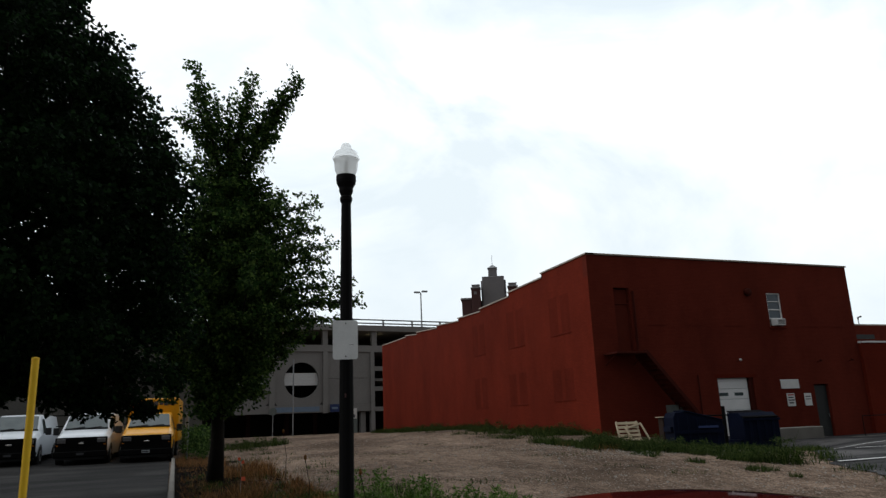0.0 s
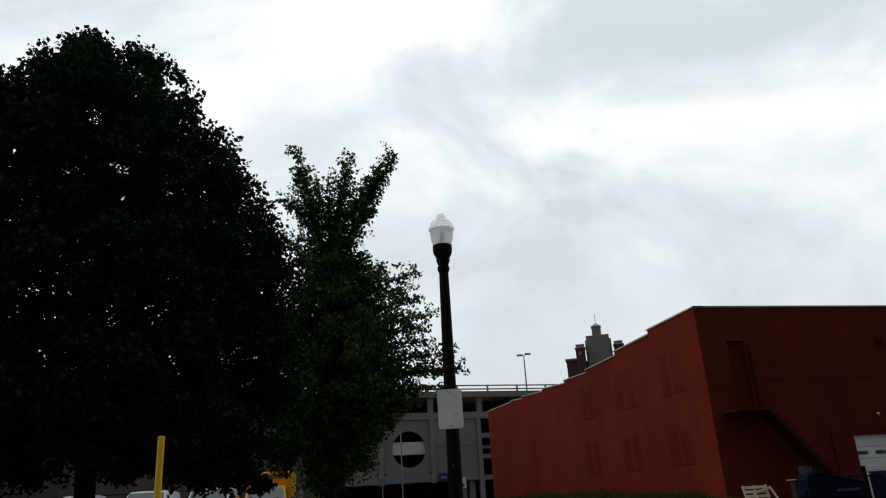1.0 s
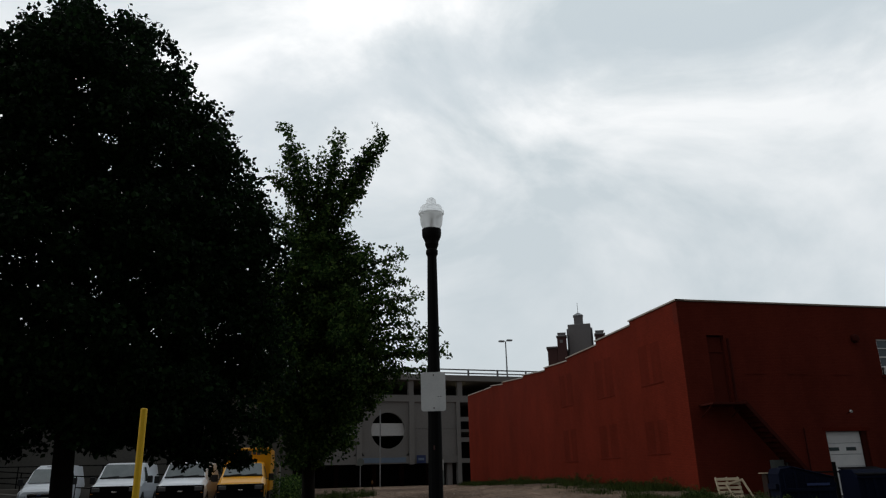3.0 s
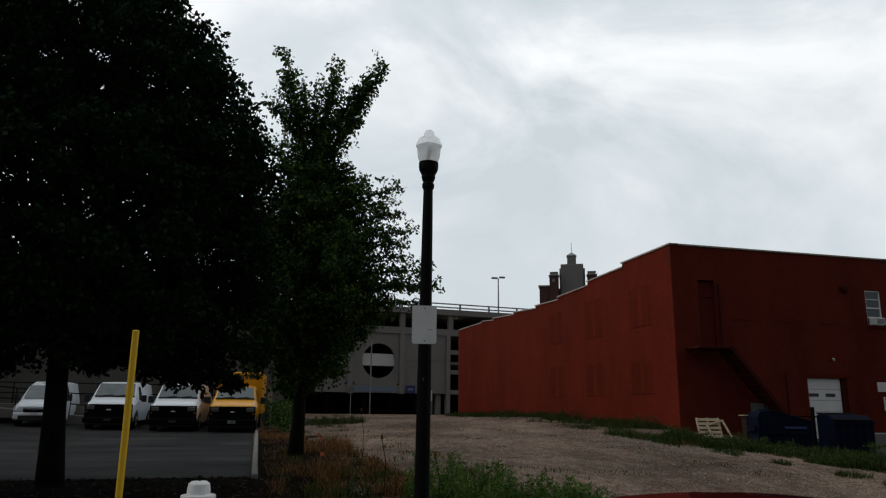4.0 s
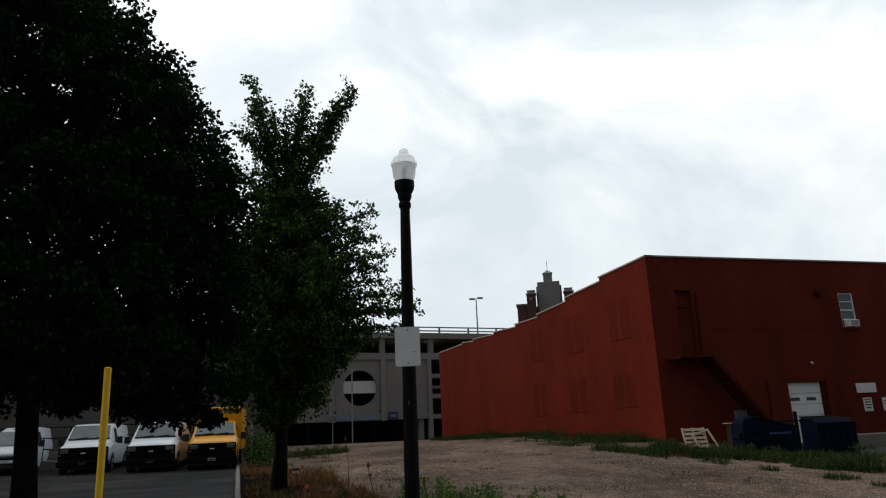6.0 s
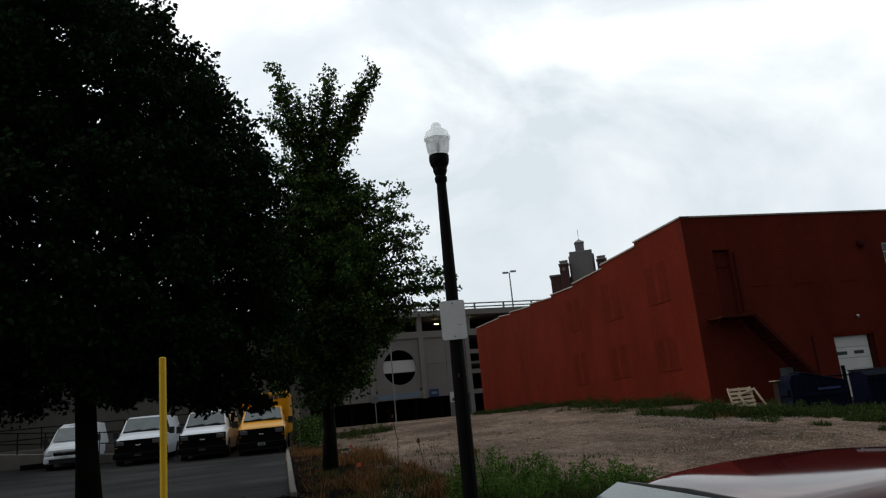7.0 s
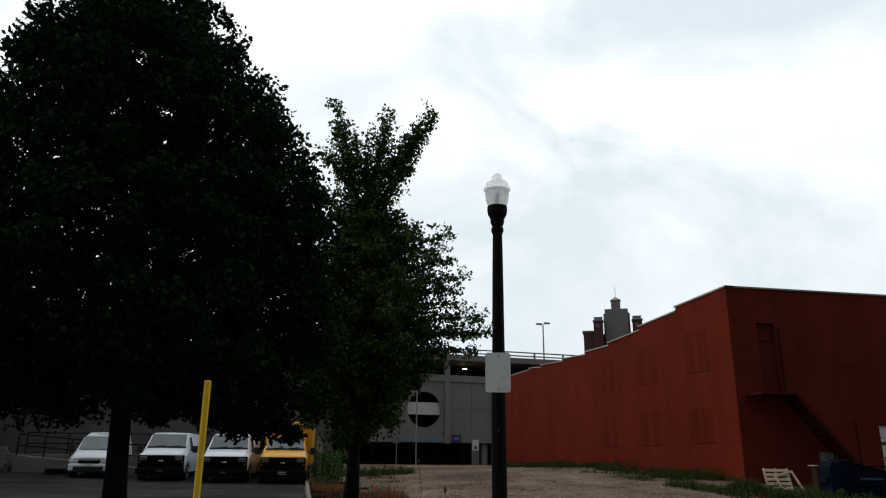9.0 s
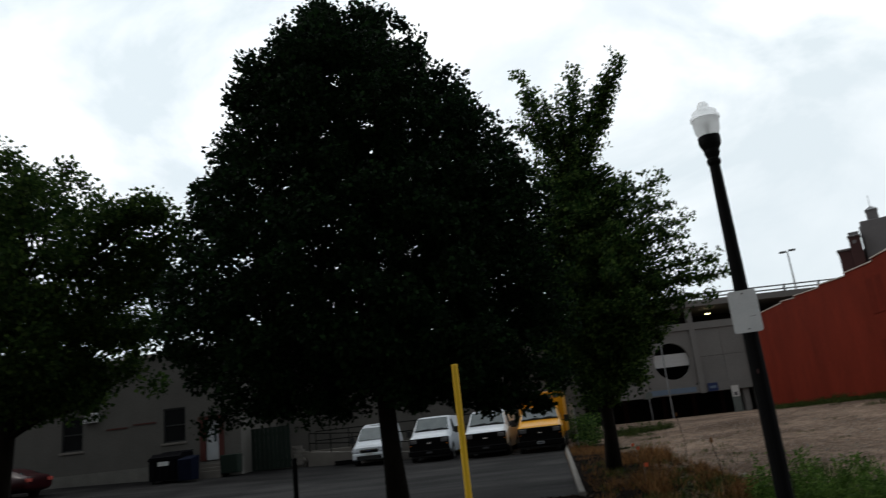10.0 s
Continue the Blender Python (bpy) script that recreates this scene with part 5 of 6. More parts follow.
def round_panel(x0, x1, z0, z1, cx, cz, r):
    """A panel with a round hole through it."""
    bm = bmesh.new()
    n = 48
    loops = []
    for y in (0.0, 0.3):
        inner, outer = [], []
        for k in range(n):
            a = 2 * math.pi * k / n
            c, s = math.cos(a), math.sin(a)
            inner.append(bm.verts.new((cx + r * c, y, cz + r * s)))
            tx = ((x1 - cx) / c if c > 0 else (x0 - cx) / c) if abs(c) > 1e-6 else 1e9
            tz = ((z1 - cz) / s if s > 0 else (z0 - cz) / s) if abs(s) > 1e-6 else 1e9
            t = min(tx, tz)
            outer.append(bm.verts.new((cx + t * c, y, cz + t * s)))
        loops.append((inner, outer))
    for k in range(n):
        j = (k + 1) % n
        for inner, outer in loops:
            bm.faces.new((inner[k], inner[j], outer[j], outer[k]))
        bm.faces.new((loops[0][0][k], loops[0][0][j], loops[1][0][j], loops[1][0][k]))
        bm.faces.new((loops[0][1][k], loops[0][1][j], loops[1][1][j], loops[1][1][k]))
    return bm


g("lower_beam", -90, 5.9, -0.05, 0.5, 3.2, 4.05)
g("top_beam", -90, 40, -0.1, 0.5, 9.9, 10.65)
g("deck_edge", -90, 40, -0.25, 0.5, 12.35, 13.0)
for z in (13.18, 13.6):
    g("rail", -90, 40, -0.2, -0.08, z, z + 0.14, M_GALV)
for k in range(34):
    g("rail_post", -88 + 3.8 * k, -87.8 + 3.8 * k, -0.19, -0.07, 13.0, 13.6, M_GALV)
for i, x in enumerate(range(-90, 12, 6)):
    if x >= 6:
        break
    rib = g("rib", x - 0.3, x + 0.3, -0.15, 0.45, 3.1, 9.9)
    if x < 0:
        part("wall_panel", round_panel(x + 0.32, x + 5.68, 4.06, 9.88, x + 3.3, 6.75, 1.95), M_GARAGE, garage, at=pose(0, 0.06, 0))
        g("band", x + 0.9, x + 5.6, 0.42, 0.6, 6.2, 7.55, M_SIGNBACK, "pale panel behind the round opening")
    else:
        for x0, x1 in ((x + 0.32, x + 2.9), (x + 2.93, x + 5.4)):
            for z0, z1 in ((4.06, 6.9), (6.93, 9.88)):
                g("wall_panel", x0, x1, 0.04, 0.3, z0, z1)
        g("rib", x + 5.42, x + 5.9, -0.15, 0.45, 0.6, 9.9)
        g("ground_column", 4.3, 4.9, 0.3, 0.9, 0.5, 3.19)
for k in range(4):
    g("slab_edge", 5.95, 40, 0.0, 0.4, 3.4 + 2.3 * k - 0.25, 3.4 + 2.3 * k + 0.25)
for x in range(-84, 40, 6):
    g("column", x - 0.3, x + 0.3, 0.0, 0.5, 10.65, 12.35)
for z in (3.3, 6.6, 10.0, 12.4):
    g("floor_slab", -90, 40, 0.62, 30, z, z + 0.3)
# these walls hold the shade deep in the garage as colour
g("back_wall", -90, 40, 30, 30.3, 0.5, 13.0, M_INSIDE_SHADE)
g("inner_wall", -90, 40, 9.0, 9.2, 0.5, 12.4, M_INSIDE_SHADE)
g("letter_strip", -6.0, -0.7, -0.075, -0.051, 3.32, 3.85, M_PALEBLUE, "pale blue lettering on the beam")
bs = g("exit_sign", 0.45, 1.5, -0.4, -0.3, 3.2, 4.05, M_BLUESIGN, "small dark blue sign")
g("lettering", 0.62, 1.3, -0.412, -0.401, 3.5, 3.75, M_PALEBLUE, parent=bs)
for x in (-13, -7, -2.5, 0.9, 4.2):
    g("ground_column", x - 0.25, x + 0.25, 6.6, 7.1, 0.5, 3.29, M_TOWERBRICK)
for x, z in ((-4.5, 11.6), (3.2, 11.75), (7.2, 11.9), (-12.0, 11.7)):
    g("tube_light", x - 0.25, x + 0.25, 3.0, 3.12, z, z + 0.12, M_LIGHTON, "lit fluorescent tube")
gp = thing("roof_light_pole", "tall double-headed light pole on the garage roof", "light pole", at=pose(31.1, 90.0, 12.9))
part("pole", tube(bmesh.new(), [(0, 0, 0), (0, 0, 6.0)], [0.12, 0.08], 8), M_GALV, gp)
for s, dz in ((-1, 0.0), (1, 0.15)):
    part("lamp_head", block(s * 0.55 - 0.4, s * 0.55 + 0.4, -0.2, 0.2, 5.9 + dz, 6.12 + dz, 0.04), M_GALV, gp)
sp = thing("sign_pole", "thin grey sign pole by the garage", "sign pole", at=pose(10.9, 70.0, ground_z(11, 70)))
part("pole", tube(bmesh.new(), [(0, 0, 0), (0, 0, 7.2)], 0.06, 8), M_GALV, sp)
rs = thing("round_sign", "round grey traffic sign on a pole", "sign", at=pose(9.0, 70.0, ground_z(9, 70)))
part("pole", tube(bmesh.new(), [(0, 0, 0), (0, 0, 2.3)], 0.04, 6), M_GALV, rs)
part("disc", lathe([(0.36, 0.0), (0.36, 0.02)], 20), M_GREYBOX, rs, at=pose(0, -0.05, 2.3, 90, 0, 0))
kb = thing("ticket_kiosk", "pale ticket kiosk with a white notice", "kiosk", at=pose(18.3, 76.0, ground_z(18, 76)))
part("case", block(-0.35, 0.35, 0, 0.5, 0, 2.6, 0.03), M_GREYBOX, kb)
part("notice", block(-0.4, 0.3, -0.03, -0.002, 1.5, 2.6), M_SIGNWHITE, kb)
part("notice_print", block(-0.2, 0.1, -0.036, -0.031, 1.62, 1.95), M_INK, kb)

# ---- distant tower ----
tw = thing("distant_tower", "distant grey stepped tower with brown brick turrets", "tower", at=pose(109.4, 234.3, 0, 0, 0, -25))


def t_(name, x0, x1, y0, y1, z0, z1, mat=M_TOWERBRICK, label=""):
    return part(name, block(x0, x1, y0, y1, z0, z1, 0.15), mat, tw, label)


t_("shaft", -4.1, 4.1, 0, 8, 30, 53.2, M_TOWER, "grey stone shaft")
t_("shaft_side", -4.6, 4.7, 1, 7, 30, 51.8, M_TOWER)
t_("upper_stage", -1.7, 1.6, 2, 6, 53.0, 56.8, M_TOWER)
bm = bmesh.new()
q = [bm.verts.new(v) for v in ((-1.9, 1.8, 56.8), (1.8, 1.8, 56.8), (1.8, 6.2, 56.8), (-1.9, 6.2, 56.8), (0, 4, 58.4))]
for f in ((3, 2, 1, 0), (0, 1, 4), (1, 2, 4), (2, 3, 4), (3, 0, 4)):
    bm.faces.new([q[i] for i in f])
part("pyramid_roof", bm, M_GALV, tw)
part("antenna", tube(bmesh.new(), [(0, 4, 57.5), (0, 4, 62)], 0.09, 5), M_GALV, tw)
for x in (-8.2, 5.4):
    t_("turret", x, x + 3.3, -2, 2, 0, 48.5)
    t_("turret_cap", x - 0.25, x + 3.55, -2.3, 2.3, 48.5, 49.0, M_TOWER)
    bm = bmesh.new()
    vs = box(bm, x + 0.55, x + 2.75, -1.6, 1.6, 49.0, 50.1)
    for v in vs:
        if v.co.z > 50:
            v.co.x += 0.45 if v.co.x > x + 1.5 else -0.45
    part("urn", bm, M_TOWER, tw)
    t_("turret_panel", x + 1.0, x + 2.0, -2.06, -2.01, 46.3, 47.4, M_TOWER)
t_("wing", -11.9, -8.25, -1, 6, 0, 44.6)
t_("wing_cornice", -12.3, -8.25, -1.4, 6.4, 44.6, 45.3, M_TOWER)
t_("body", -8.2, 8.7, 2.1, 14, 0, 44.5)


# ---- trees ----
def leaf_mesh(name, centres, radii, per, size, mat, rng, droop=0.3, slim=0.38):
    """Many folded leaves, each of two triangles, in clumps."""
    n = len(centres) * per
    c = np.repeat(np.asarray(centres, float), per, axis=0)
    r = np.repeat(np.asarray(radii, float), per)
    d = rng.normal(size=(n, 3))
    d /= np.linalg.norm(d, axis=1, keepdims=True)
    p = c + d * (r * rng.random(n) ** 0.52)[:, None] * np.array([1, 1, 0.8])
    axis = rng.normal(size=(n, 3)) + d * 0.6 - np.array([0, 0, droop])
    axis /= np.linalg.norm(axis, axis=1, keepdims=True)
    side = np.cross(axis, rng.normal(size=(n, 3)))
    side /= np.linalg.norm(side, axis=1, keepdims=True) + 1e-9
    up = np.cross(side, axis)
    s = size * (0.65 + 0.7 * rng.random(n))[:, None]
    v = np.empty((n, 4, 3))
    v[:, 0] = p
    v[:, 1] = p + axis * s * 0.45 + side * s * slim + up * s * 0.08
    v[:, 2] = p + axis * s
    v[:, 3] = p + axis * s * 0.45 - side * s * slim + up * s * 0.08
    idx = np.arange(n) * 4
    tris = np.stack([np.stack([idx, idx + 1, idx + 2], 1), np.stack([idx, idx + 2, idx + 3], 1)], 1).reshape(-1, 3)
    me = bpy.data.meshes.new(name)
    me.vertices.add(n * 4)
    me.vertices.foreach_set("co", v.ravel())
    me.loops.add(len(tris) * 3)
    me.loops.foreach_set("vertex_index", tris.ravel().astype(np.int32))
    me.polygons.add(len(tris))
    me.polygons.foreach_set("loop_start", (np.arange(len(tris)) * 3).astype(np.int32))
    me.update(calc_edges=True)
    me.validate()
    me.materials.append(mat)
    return me


def crown_clumps(profile, count, rng, fill=0.42, wobble=0.25):
    """Clump centres inside a crown given by (height, radius, x, y) rows."""
    z, r, x, y = (np.array(a, float) for a in zip(*sorted(profile)))
    out = []
    while len(out) < count:
        h = rng.uniform(z[0], z[-1])
        rr = np.interp(h, z, r)
        if rng.random() > (rr / r.max()) ** 1.3:
            continue
        a = rng.uniform(0, 2 * math.pi)
        bump = 1 + wobble * noise.noise(Vector((math.cos(a) * 1.6, math.sin(a) * 1.6, h * 0.55)))
        d = rr * bump * rng.random() ** fill
        out.append((np.interp(h, z, x) + d * math.cos(a), np.interp(h, z, y) + d * math.sin(a), h))
    return np.array(out)


def limbs(bm, trunk, clumps, count, rng, thick=0.1):
    pts = [Vector(p) for p in trunk]
    for k in rng.choice(len(clumps), count, replace=False):
        end = Vector(clumps[k])
        low = min(max(end.z - 0.9, 3.4), pts[-1].z)
        start = min(((a.lerp(b, u)) for a, b in zip(pts, pts[1:]) for u in (0.0, 0.25, 0.5, 0.75)), key=lambda q: abs(q.z - max(low - 0.4 * (end - pts[0]).xy.length, 2.9)))
        mid = start.lerp(end, 0.5) + Vector((rng.normal() * 0.12, rng.normal() * 0.12, 0.18))
        tube(bm, [start, mid, end], [thick * rng.uniform(0.5, 1.0), thick * 0.45, 0.012], 6, cap=False)
    return bm


def tree(label, base, top, trunk_r, profile, count, per, size, mat, seed, clump_r=(0.3, 0.6), extra=(), limb_count=45, fill=0.42, wobble=0.25):
    rng = np.random.default_rng(seed)
    bx, by = base
    z0 = ground_z(bx, by) - 0.1
    ob = thing("tree", label, "tree", at=pose(bx, by, z0 + 0.1))
    inv = ob.matrix_world.inverted()
    clumps = crown_clumps(profile, count, rng, fill, wobble)
    rad = rng.uniform(*clump_r, len(clumps))
    if len(extra):
        ex = []
        for (p, q, r0, r1, m) in extra:
            for k in range(m):
                u = k / max(1, m - 1)
                ex.append((*(np.array(p) * (1 - u) + np.array(q) * u + rng.normal(size=3) * 0.09), r0 * (1 - u) + r1 * u))
        ex = np.array(ex)
        clumps = np.vstack([clumps, ex[:, :3]])
        rad = np.concatenate([rad, ex[:, 3]])
    trunk = []
    for k in range(9):
        u = k / 8
        w = 0.12 * u
        trunk.append((bx + (top[0] - bx) * u + w * math.sin(5 * u + seed), by + (top[1] - by) * u + w * math.cos(4 * u), z0 + (top[2] - z0) * u))
    bm = bmesh.new()
    tube(bm, trunk, [trunk_r * (1.2 if k == 0 else 1.0) * (1 - 0.82 * k / 8) + 0.02 for k in range(9)], 12)
    tr = part("trunk", bm, M_BARK, ob, "dark rough bark", smooth=True)
    tr.matrix_parent_inverse = inv
    bm = bmesh.new()
    limbs(bm, trunk, clumps, min(limb_count, len(clumps)), rng, trunk_r * 0.32)
    for (p, q, r0, r1, m) in extra:
        tube(bm, [Vector(p), Vector(p).lerp(Vector(q), 0.5), Vector(p).lerp(Vector(q), 0.92)], [0.035, 0.02, 0.006], 5, cap=False)
    lm = part("limb_system", bm, M_BARK, ob, smooth=True)
    lm.matrix_parent_inverse = inv
    cr = new("crown", leaf_mesh("crown", clumps, rad, per, size, mat, rng))
    cr.parent = ob
    cr.matrix_parent_inverse = inv
    tagged(cr, kind="stuff")
    return ob


BIG = [(11.8, 0.3, -4.1, 14.6), (11.45, 1.0, -3.98, 14.6), (10.7, 1.8, -3.84, 14.6), (9.7, 2.5, -3.85, 14.6), (8.7, 2.98, -3.9, 14.6), (7.8, 3.15, -3.75, 14.6), (6.6, 3.6, -3.82, 14.6), (5.1, 3.85, -4.0, 14.6), (3.9, 3.8, -4.0, 14.6), (3.1, 3.4, -3.9, 14.6), (2.75, 2.9, -3.86, 14.6), (2.5, 1.8, -3.86, 14.6)]
SKIRT = [((-0.7, 14.6, 8.0), (0.1, 14.8, 6.2), 0.4, 0.4, 10), ((-1.2, 15.4, 7.2), (0.0, 15.4, 4.0), 0.55, 0.55, 16), ((-0.6, 14.2, 7.0), (0.2, 14.4, 3.6), 0.5, 0.5, 16), ((-1.4, 15.6, 6.0), (-0.6, 15.6, 3.2), 0.55, 0.55, 12), ((-2.4, 14.6, 9.6), (-1.35, 14.6, 9.3), 0.55, 0.4, 5), ((-2.2, 14.6, 8.7), (-0.85, 14.6, 8.4), 0.6, 0.42, 6), ((-2.0, 14.6, 7.8), (-0.35, 14.6, 7.5), 0.6, 0.42, 7), ((-1.8, 14.5, 6.9), (-0.1, 14.5, 6.6), 0.6, 0.45, 7), ((-1.8, 14.6, 6.0), (0.0, 14.6, 5.8), 0.6, 0.45, 7), ((-1.8, 14.5, 5.1), (0.0, 14.5, 4.9), 0.6, 0.45, 7), ((-1.8, 14.6, 4.3), (0.0, 14.6, 4.0), 0.6, 0.45, 7), ((-2.6, 14.4, 2.9), (-0.2, 14.6, 2.6), 0.5, 0.42, 10), ((-3.2, 14.2, 2.75), (-1.0, 14.3, 2.55), 0.42, 0.38, 9), ((-2.2, 14.6, 3.3), (0.1, 14.7, 2.8), 0.6, 0.4, 8), ((-1.6, 14.0, 3.6), (-0.2, 13.8, 3.1), 0.55, 0.4, 6), ((-1.5, 14.4, 8.4), (-0.7, 14.5, 4.4), 0.5, 0.5, 14), ((-2.2, 14.3, 9.4), (-1.7, 14.3, 4.2), 0.55, 0.5, 12), ((-0.6, 14.8, 7.2), (-0.2, 14.8, 4.0), 0.4, 0.4, 9), ((-5.5, 14.2, 3.0), (-7.3, 14.3, 2.6), 0.5, 0.35, 6), ((-1.9, 14.6, 2.5), (-0.9, 14.7, 2.34), 0.3, 0.26, 8), ((-0.9, 14.7, 2.4), (-0.35, 14.8, 2.3), 0.28, 0.2, 6)]
tree("tall dense green maple with an oval crown, leaves darkened for shade", (-3.52, 14.9), (-3.95, 14.6, 11.2), 0.2, BIG, 1900, 105, 0.100, M_LEAF_A, 11, (0.22, 0.40), SKIRT, 60, 0.42, 0.13)

def sprays(boughs, rng, step=0.14, reach=0.66, r=(0.11, 0.23)):
    """Small clumps on side twigs along boughs, thinning towards each tip; returns centres, radii and twigs."""
    centres, radii, twigs = [], [], []
    for p, q, lift, wide in boughs:
        p, q = Vector(p), Vector(q)
        n = max(4, int((q - p).length / step))
        for k in range(n + 1):
            u = k / n
            c = p.lerp(q, u) + Vector((0, 0, lift * math.sin(math.pi * u)))
            for _ in range(3 if u < 0.85 else 2):
                d = Vector(rng.normal(size=3))
                d.z = d.z * 0.5 + 0.1
                e = c + d.normalized() * reach * wide * (1.1 - 0.6 * u) * rng.uniform(0.3, 1.1)
                centres.append(tuple(e))
                radii.append(rng.uniform(*r) * (1.1 - 0.3 * u))
                twigs.append((c, e))
            centres.append(tuple(c))
            radii.append(r[0] * 1.2)
    return centres, radii, twigs


def sprayed_tree(label, base, top, trunk_r, boughs, profile, count, per, size, mat, seed):
    """A young tree: a straight trunk, boughs with leafy side twigs, and a denser lower crown."""
    rng = np.random.default_rng(seed)
    bx, by = base
    z0 = ground_z(bx, by) - 0.1
    ob = thing("tree", label, "tree", at=pose(bx, by, z0 + 0.1))
    inv = ob.matrix_world.inverted()
    trunk = [(bx + (top[0] - bx) * k / 8 + 0.03 * math.sin(2.1 * k), by + (top[1] - by) * k / 8, z0 + (top[2] - z0) * k / 8) for k in range(9)]
    bm = bmesh.new()
    tube(bm, trunk, [trunk_r * (1.25 if k == 0 else 1.0) * (1 - 0.85 * k / 8) + 0.015 for k in range(9)], 12)
    tr = part("trunk", bm, M_BARK, ob, "dark rough bark", smooth=True)
    tr.matrix_parent_inverse = inv
    centres, radii, twigs = sprays(boughs, rng)
    bm = bmesh.new()
    for p, q, lift, wide in boughs:
        p, q = Vector(p), Vector(q)
        way = [p.lerp(q, u) + Vector((0, 0, lift * math.sin(math.pi * u))) for u in (0, 0.25, 0.5, 0.75, 0.96)]
        tube(bm, way, [0.05, 0.038, 0.026, 0.016, 0.006], 6, cap=False)
    for c, e in twigs[::2]:
        tube(bm, [c, e], [0.008, 0.003], 3, cap=False)
    clumps = crown_clumps(profile, count, rng, 0.6, 0.4)
    limbs(bm, trunk, clumps, 40, rng, trunk_r * 0.3)
    lm = part("limb_system", bm, M_BARK, ob, smooth=True)
    lm.matrix_parent_inverse = inv
    fine = leaf_mesh("crown", centres, radii, 12, size, mat, rng, 0.35)
    dense = leaf_mesh("crown", clumps, rng.uniform(0.22, 0.42, len(clumps)), per, size, mat, rng, 0.35)
    for me in (fine, dense):
        cr = new("crown", me)
        cr.parent = ob
        cr.matrix_parent_inverse = inv
        tagged(cr, kind="stuff")
    return ob


Y = 19.8
LEADERS = [((1.2, Y, 7.0), (-0.45, Y, 8.5), 0.1, 1.1), ((1.2, Y, 6.2), (-0.7, Y, 7.7), 0.1, 1.2), ((1.2, Y, 7.7), (-0.1, Y + 0.2, 9.3), 0.1, 1.0), ((1.2, Y, 5.4), (-0.8, Y, 6.9), 0.1, 1.2), ((1.15, Y, 8.2), (0.22, Y, 12.12), 0.1, 0.9), ((1.1, Y, 9.0), (-0.15, Y, 10.45), 0.1, 0.6), ((1.25, Y, 9.2), (0.8, Y + 0.4, 11.35), 0.0, 0.8), ((1.35, Y, 9.0), (1.85, Y, 12.0), 0.0, 0.75), ((1.4, Y, 8.6), (3.08, Y, 12.25), -0.15, 0.75), ((2.2, Y, 10.2), (3.22, Y, 11.9), 0.1, 0.6), ((2.0, Y, 9.6), (2.85, Y + 0.2, 11.45), 0.0, 0.7), ((0.8, Y, 9.6), (0.15, Y, 11.3), 0.05, 0.9), ((1.4, Y, 9.6), (1.75, Y, 11.6), 0.0, 0.8), ((1.9, Y, 10.0), (2.45, Y, 11.25), 0.0, 0.6), ((1.2, Y, 8.8), (1.2, Y - 0.5, 10.9), 0.0, 1.1), ((1.3, Y, 8.4), (1.9, Y + 0.5, 10.5), 0.0, 1.1), ((1.2, Y, 8.0), (0.6, Y - 0.4, 10.2), 0.1, 1.1), ((1.3, Y, 7.8), (2.2, Y - 0.3, 9.9), 0.0, 1.0), ((1.2, Y, 7.6), (0.5, Y + 0.3, 9.4), 0.0, 1.2), ((1.4, Y, 7.6), (2.3, Y + 0.2, 8.9), 0.0, 1.0)]
BOUGHS = [((1.4, Y, 6.9), (3.75, Y, 8.15), 0.15, 1.2), ((1.5, Y, 6.4), (4.0, Y + 0.4, 7.5), 0.2, 1.3), ((1.5, Y, 5.8), (3.95, Y - 0.3, 6.8), 0.2, 1.2), ((1.5, Y, 5.2), (4.0, Y + 0.2, 6.1), 0.25, 1.3), ((1.5, Y, 4.8), (4.75, Y, 5.7), 0.3, 1.3), ((1.5, Y, 4.4), (4.85, Y - 0.2, 5.2), 0.3, 1.1), ((1.5, Y, 4.0), (4.6, Y + 0.4, 4.75), 0.3, 1.2), ((1.4, Y, 3.6), (3.5, Y - 0.3, 4.6), 0.3, 1.0), ((1.4, Y, 3.3), (2.95, Y, 3.75), 0.25, 1.0), ((1.4, Y, 3.7), (3.4, Y + 0.3, 4.3), 0.25, 1.0), ((1.6, Y, 6.6), (3.6, Y + 0.7, 7.9), 0.2, 1.2), ((1.6, Y, 5.6), (3.9, Y - 0.7, 6.3), 0.25, 1.2), ((1.6, Y, 4.6), (4.7, Y + 0.8, 5.3), 0.3, 1.2), ((1.5, Y, 7.3), (2.8, Y, 7.9), 0.1, 0.9)]
for k in range(22):
    a, z = 2.4 * k, 3.4 + 0.2 * k
    out = float(np.interp(z, [3.4, 5.0, 8.0], [1.3, 2.1, 1.4]))
    BOUGHS.append(((1.35, Y, z), (1.35 + out * math.cos(a), Y + out * math.sin(a), z + 0.7), 0.15, 1.3))
PEAR = [(8.9, 0.5, 1.35, Y), (8.3, 0.9, 1.35, Y), (7.6, 1.2, 1.35, Y), (6.9, 1.6, 1.3, Y), (6.0, 1.9, 1.25, Y), (4.9, 2.2, 1.2, Y), (3.8, 1.75, 1.1, Y), (2.9, 1.4, 1.05, Y), (2.3, 1.0, 1.0, Y)]
sprayed_tree("young green pear tree with upright leaders and gaps", (1.18, 20.4), (1.35, Y, 9.6), 0.18, LEADERS + BOUGHS, PEAR, 560, 92, 0.1, M_LEAF_B, 23)

